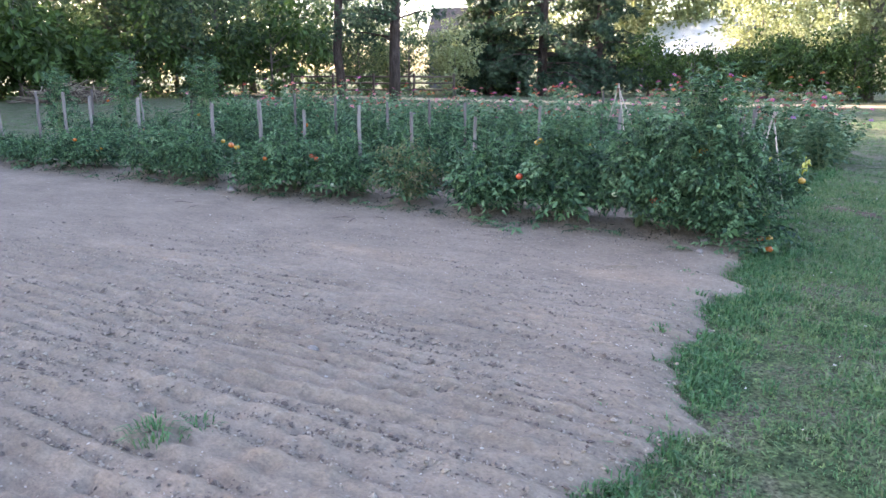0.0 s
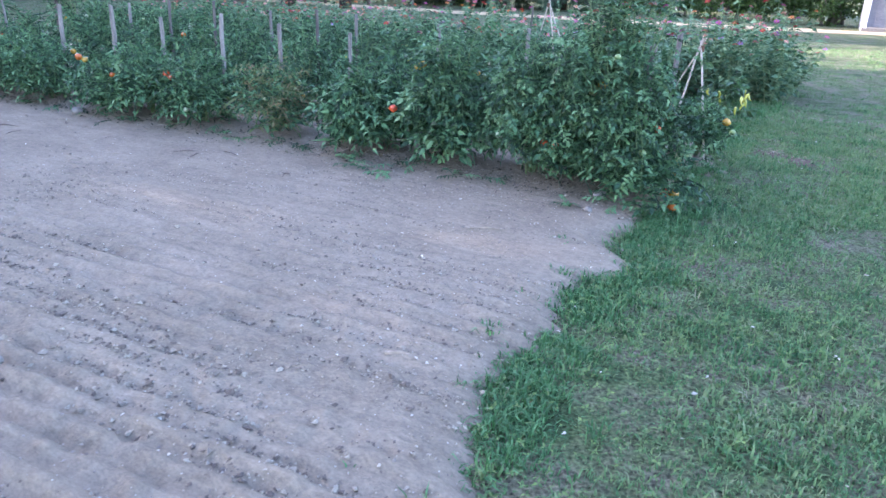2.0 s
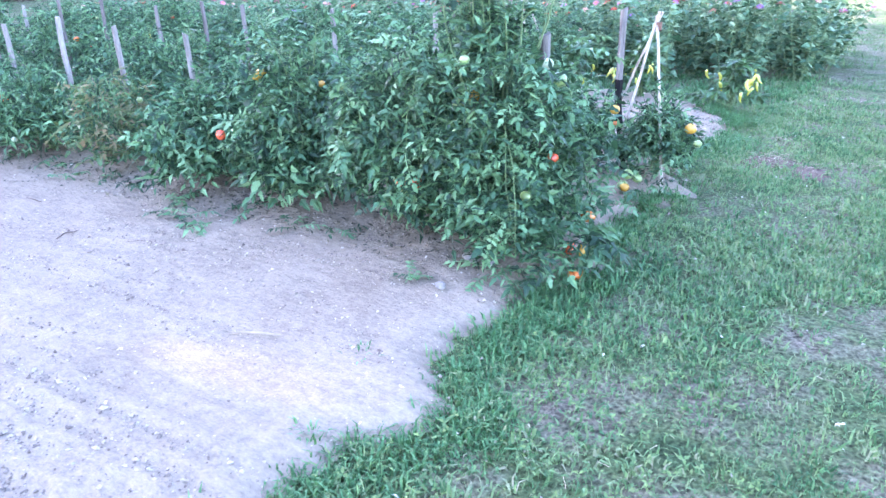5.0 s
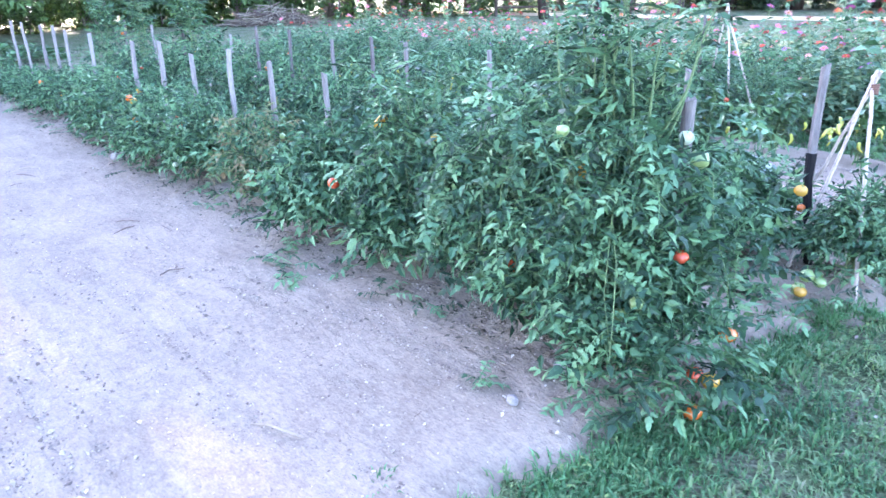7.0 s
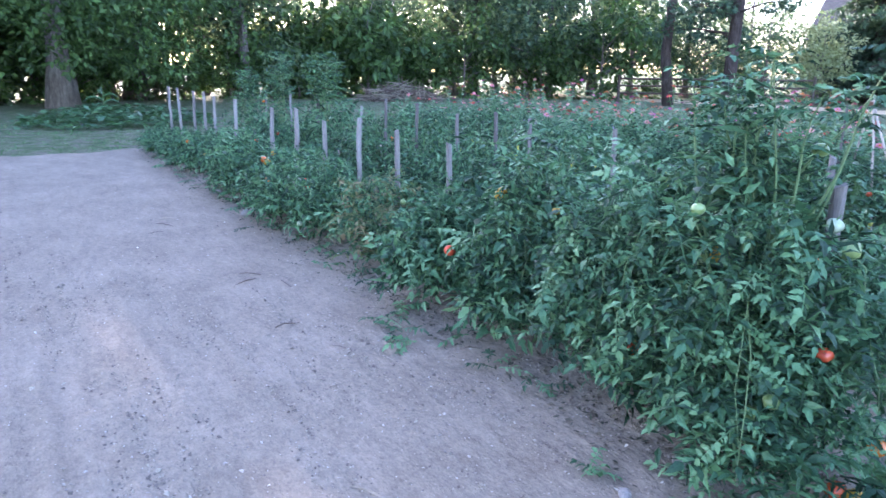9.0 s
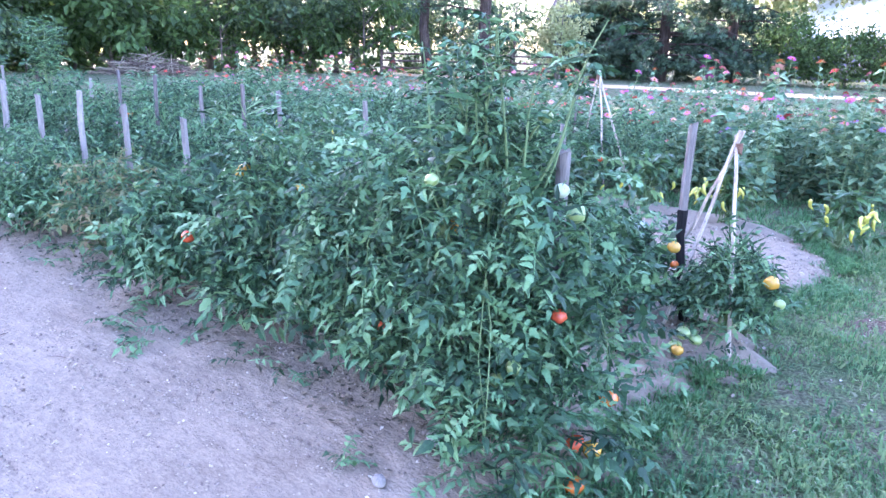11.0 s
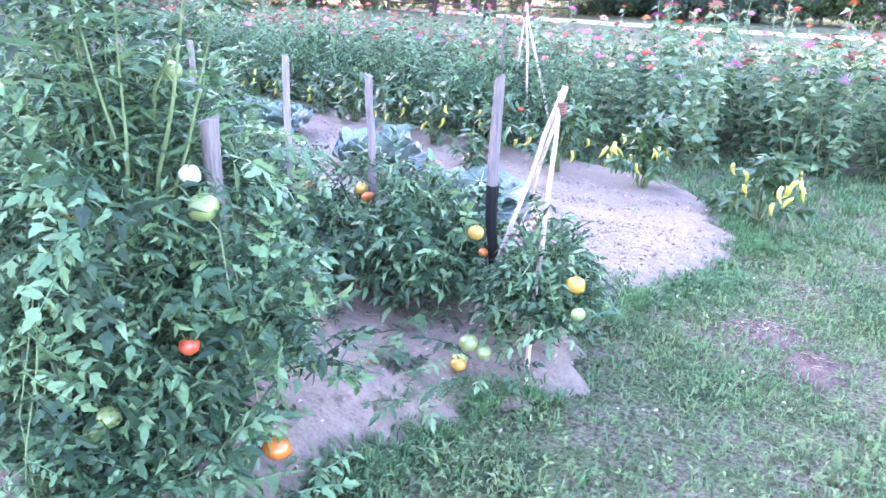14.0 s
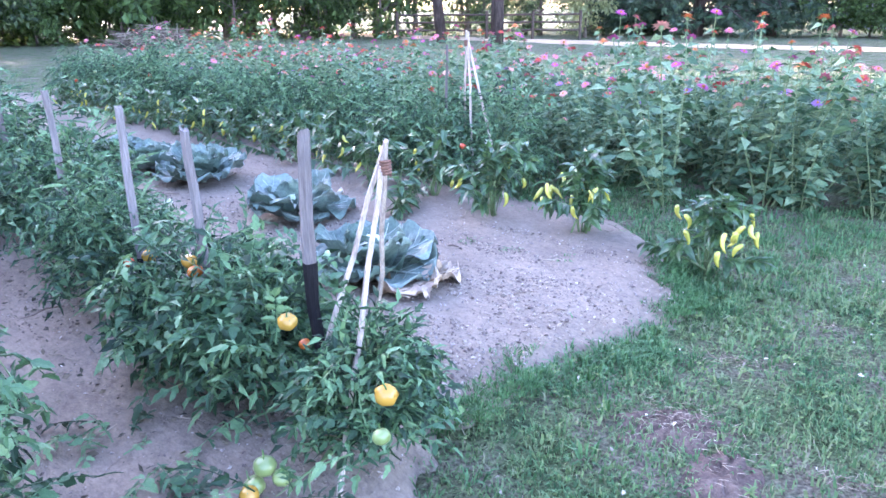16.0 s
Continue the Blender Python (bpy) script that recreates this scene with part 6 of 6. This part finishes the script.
    # bleached scraps of leaf on the lawn and the beds, dark twigs on the beds
    scraps = [simple_leaf(rng, 1.0, rng.uniform(0.5, 0.8), 0.3) for _ in range(4)]
    X, Y = rng.uniform(0.8, 6.5, 420), rng.uniform(2.0, 10.5, 420)
    keep = on_lawn(X, Y)
    A, B = rng.uniform(-1.4, 5.0, 260), rng.uniform(-3.5, 4.4, 260)
    bed = A > soil_edge(B) + 0.05
    A, B = A[bed], B[bed]
    X = np.r_[X[keep], ORIGIN[0] + A * ALONG[0] + B * ACROSS[0]]
    Y = np.r_[Y[keep], ORIGIN[1] + A * ALONG[1] + B * ACROSS[1]]
    Z = np.r_[rng.uniform(0.012, 0.03, keep.sum()), soil_height(A, B) + 0.006]
    scatter("leaf_scraps", "small bleached scraps of dead leaf", "leaf scraps", scraps, X, Y, Z, rng.uniform(0.012, 0.028, len(X)), M_SCRAP, rng, 0.3)
    crooked = [tube([(-0.5, 0, 0.03), (-0.1, q, 0.09), (0.2, -q * 0.4, 0.05), (0.5, q * 0.8, 0.03)], [0.018, 0.022, 0.016, 0.010], 4, False) for q in (0.05, 0.11, -0.08)]
    A, B = rng.uniform(-1.3, 6.0, 150), rng.uniform(-1.6, 4.3, 150)
    bed = A > soil_edge(B) + 0.1
    A, B = A[bed], B[bed]
    scatter("fallen_twigs", "thin dark twigs and dead stems on the soil", "twigs", crooked, ORIGIN[0] + A * ALONG[0] + B * ACROSS[0], ORIGIN[1] + A * ALONG[1] + B * ACROSS[1], soil_height(A, B) + 0.004, rng.uniform(0.08, 0.24, len(A)), M_BRUSH, rng)
    # worn spots of bare earth in the lawn
    for i, (cx, cy, rx, ry) in enumerate(BARE[:2]):
        r = np.random.default_rng(400 + i)
        ring = np.linspace(0, 2 * np.pi, 28, endpoint=False)
        wob = 1 + 0.18 * np.sin(ring * 2 + i) + 0.14 * np.sin(ring * 5 + 2 * i) + r.normal(0, 0.07, 28)
        V = [(0, 0, 0.0)]
        for q in (0.2, 0.4, 0.6, 0.8, 1.0, 1.2):
            V += [(math.cos(p) * rx * q * w, math.sin(p) * ry * q * w, 0.004 - 0.018 * q ** 3 + r.normal(0, 0.007)) for p, w in zip(ring, wob)]
        F = [(0, 1 + k, 1 + (k + 1) % 28) for k in range(28)]
        for j in range(5):
            for k in range(28):
                a, b = 1 + j * 28 + k, 1 + j * 28 + (k + 1) % 28
                F += [(a, a + 28, b + 28), (a, b + 28, b)]
        thing("bare_patch", "worn brown patch of bare earth in the lawn", "bare earth", (cx, cy, 0), 0, "bare patches", mesh=mesh_of("bare_patch", V, F, M_MULCH, smooth=True))
    # clods and pebbles on the soil
    clods = [ball(rng, 1, 0.85, 0.65, 4, 5, 0.18) for _ in range(6)]
    grit = [crumb(rng) for _ in range(8)]
    n = 170000
    B = rng.uniform(-6.5, 3.6, n)
    A = soil_edge(B) + 0.03 + rng.gamma(1.5, 1.9, n)
    trough = np.sin(2 * np.pi * (B / 0.125 + 1.6 * smooth_noise(A * 0.35, B * 0.9, 6)))
    drift = smooth_noise(A * 1.1, B * 5.0, 31) + 0.5 * smooth_noise(A * 4.0, B * 9.0, 32)
    thin = np.interp(B, [-4.5, -1.8, 1.2, 1.9], [0.0, 0.22, 0.22, 0.04])
    keep = (A < 12.8) & (np.where(B > 1.3, -0.3, trough) + rng.normal(0, 0.55, n) < -0.05) & (drift + rng.normal(0, 0.12, n) > 0.66 + thin)
    A, B = A[keep], B[keep]
    X, Y = ORIGIN[0] + A * ALONG[0] + B * ACROSS[0], ORIGIN[1] + A * ALONG[1] + B * ACROSS[1]
    S = np.clip(rng.lognormal(-5.1, 0.48, len(X)), 0.003, 0.022) * np.interp(B, [-4.0, -1.6, 1.2, 1.9], [1.0, 0.6, 0.6, 0.8])
    scatter("soil_clods", "small crumbly clods of dry soil", "clods", grit, X, Y, soil_height(A, B) + S * 0.25, S, M_CLOD, rng, 0.3)
    n = 9000
    B = rng.uniform(-6.5, 3.6, n)
    A = soil_edge(B) + 0.02 + rng.gamma(1.2, 2.0, n)
    A, B = A[A < 12], B[A < 12]
    X, Y = ORIGIN[0] + A * ALONG[0] + B * ACROSS[0], ORIGIN[1] + A * ALONG[1] + B * ACROSS[1]
    S = np.clip(rng.lognormal(-5.55, 0.42, len(X)), 0.002, 0.010)
    scatter("pebbles", "small pale pebbles in the sandy soil", "pebbles", grit, X, Y, soil_height(A, B) + S * 0.3, S, M_PEBBLE, rng, 0.3)
    # paler, coarser bits on the cabbage bed
    n = 1900
    B = rng.uniform(1.2, 3.7, n)
    A = soil_edge(B) + 0.03 + rng.gamma(1.4, 0.9, n)
    X, Y = ORIGIN[0] + A * ALONG[0] + B * ACROSS[0], ORIGIN[1] + A * ALONG[1] + B * ACROSS[1]
    S = np.clip(rng.lognormal(-5.05, 0.45, n), 0.003, 0.016)
    scatter("pebbles", "small pale pebbles and crumbs on the cabbage bed", "pebbles", grit, X, Y, soil_height(A, B) + S * 0.3, S, M_PEBBLE, rng, 0.3)
    # dead leaves and crumbs of stalk under the rows
    n = 5200
    A = rng.uniform(0.0, 12.3, n)
    B = np.where(rng.random(n) < 0.6, rng.normal(-0.42, 0.13, n), rng.normal(1.0, 0.3, n))
    keep = A > soil_edge(B) + 0.05
    A, B = A[keep], B[keep]
    X, Y = ORIGIN[0] + A * ALONG[0] + B * ACROSS[0], ORIGIN[1] + A * ALONG[1] + B * ACROSS[1]
    scraps = [simple_leaf(rng, 1.0, rng.uniform(0.3, 0.7), rng.uniform(-0.3, 0.4)) for _ in range(5)]
    scatter("leaf_litter", "dry dead leaf scraps under the tomato rows", "leaf litter", scraps, X, Y, soil_height(A, B) + 0.006, rng.uniform(0.012, 0.045, len(X)), M_LITTER, rng, 0.35)
    # single stones, weeds and litter
    def stone(x, y, r, seed, label):
        a, b = to_ab(x, y)
        V, F = ball(np.random.default_rng(seed), r, r * 0.8, r * 0.7, 7, 10, 0.05)
        thing("stone", label, "stone", (x, y, float(soil_height(a, b)) + r * 0.35), seed * 40, "stones", mesh=mesh_of("stone", V, F, M_STONE, smooth=True))
    stone(2.30, 6.25, 0.055, 1, "rounded grey stone on the soil by a tomato plant")
    stone(2.40, 6.20, 0.022, 2, "small grey stone on sandy soil")
    stone(2.18, 5.95, 0.03, 3, "small grey stone on sandy soil")
    stone(-0.40, 3.58, 0.035, 4, "flat pale stone on raked soil")
    stone(-2.7, 8.42, 0.06, 5, "pale grey stone by the tomato row")
    stone(-4.0, 9.1, 0.05, 6, "pale grey stone by the tomato row")
    def weed(x, y, n, h, spread, label, mat=M_TUFT):
        a, b = to_ab(x, y)
        r = np.random.default_rng(int(abs(x * 100 + y * 10)))
        root = thing("weed", label, "weed", (x, y, float(soil_height(a, b)) - 0.01 if not on_lawn(x, y) else 0))
        part("tuft", mesh_of("tuft", *grass_tuft(r, n, h, spread, 0.004), mat), root)["kind"] = "stuff"
    weed(-0.80, 2.66, 110, 0.085, 0.26, "tuft of green grass growing in raked soil")
    weed(-0.66, 2.72, 50, 0.07, 0.18, "tuft of green grass growing in raked soil")
    for i, (x, y) in enumerate(((1.95, 5.35), (1.5, 4.1), (4.15, 9.75), (3.2, 9.95), (3.55, 9.9), (2.9, 10.05), (1.05, 3.1), (1.9, 4.85), (3.45, 8.05), (3.3, 8.15), (3.40, 7.30), (3.52, 7.42), (3.28, 7.22), (3.62, 7.58), (3.12, 7.2), (2.98, 7.12), (3.46, 7.2), (3.7, 7.75))):
        weed(x, y, 26, 0.05, 0.14, "small green weed sprouting from the soil")
    # low creeping tomato sprigs on the soil before the rows
    for i, (x, y, s) in enumerate(((0.55, 6.75, 0.16), (0.72, 6.68, 0.18), (0.40, 6.82, 0.12), (2.05, 5.98, 0.13), (2.48, 6.10, 0.18), (2.60, 6.05, 0.2), (2.70, 6.28, 0.22), (2.90, 6.40, 0.22), (2.66, 6.16, 0.2), (2.95, 6.55, 0.2), (2.36, 6.12, 0.18), (2.75, 7.35, 0.2), (2.95, 7.25, 0.2), (2.55, 7.45, 0.2), (3.05, 7.1, 0.18), (2.35, 7.5, 0.18)) + FOOT_SPRIGS):
        root = thing("tomato_sprig", "low green tomato sprig lying on the soil", "tomato sprig", (x, y, 0.06))
        r = np.random.default_rng(300 + i)
        for k in range(4):
            m = pose(r.normal(0, 0.03), r.normal(0, 0.03), r.uniform(0.0, 0.03), r.uniform(-15, 15), r.uniform(-20, 5), r.uniform(0, 360)) @ Matrix.Diagonal((s, s, s, 1))
            part("leaf", TOMATO_LEAF_MESHES[k], root, "", m)
    stick = thing("dry_stick", "pale dry stick lying on the sandy soil", "stick", (1.13, 3.81, 0.055), -8)
    part("stick", mesh_of("stick", *tube([(-0.06, 0, 0), (0, 0.006, 0.006), (0.065, 0, 0)], [0.009, 0.010, 0.006], 6), M_STRAW), stick)
    fallen = thing("fallen_tomato", "ripe orange tomato fallen on the grass", "tomato", (2.80, 6.17, 0.035))
    tomato_fruit("tomato", fallen, (0, 0, 0), 0.038, M_ORANGE, "", 999)
    twig = thing("twig", "thin dark twig lying on bare soil", "twig", plot(-0.2, 2.7, 0.05), 60)
    part("stick", mesh_of("stick", *tube([(-0.1, 0, 0), (0, 0.01, 0.02), (0.1, -0.01, 0.06)], [0.005, 0.004, 0.002], 4), M_BRUSH), twig)
    part("side_stick", mesh_of("side_stick", *tube([(0, 0.01, 0.02), (0.05, 0.06, 0.03)], [0.003, 0.002], 4), M_BRUSH), twig)
    husk = thing("dry_stalk", "dry beige stalk lying on the soil", "dry stalk", plot(0.28, 1.95, 0.06), 20)
    part("stick", mesh_of("stick", *tube([(-0.12, 0, 0), (0, 0.012, 0.012), (0.13, 0, 0)], [0.012, 0.014, 0.006], 6), M_STRAW), husk)


make_ground()
make_soil()
make_buildings()
make_trees()
plant_garden()
make_small()
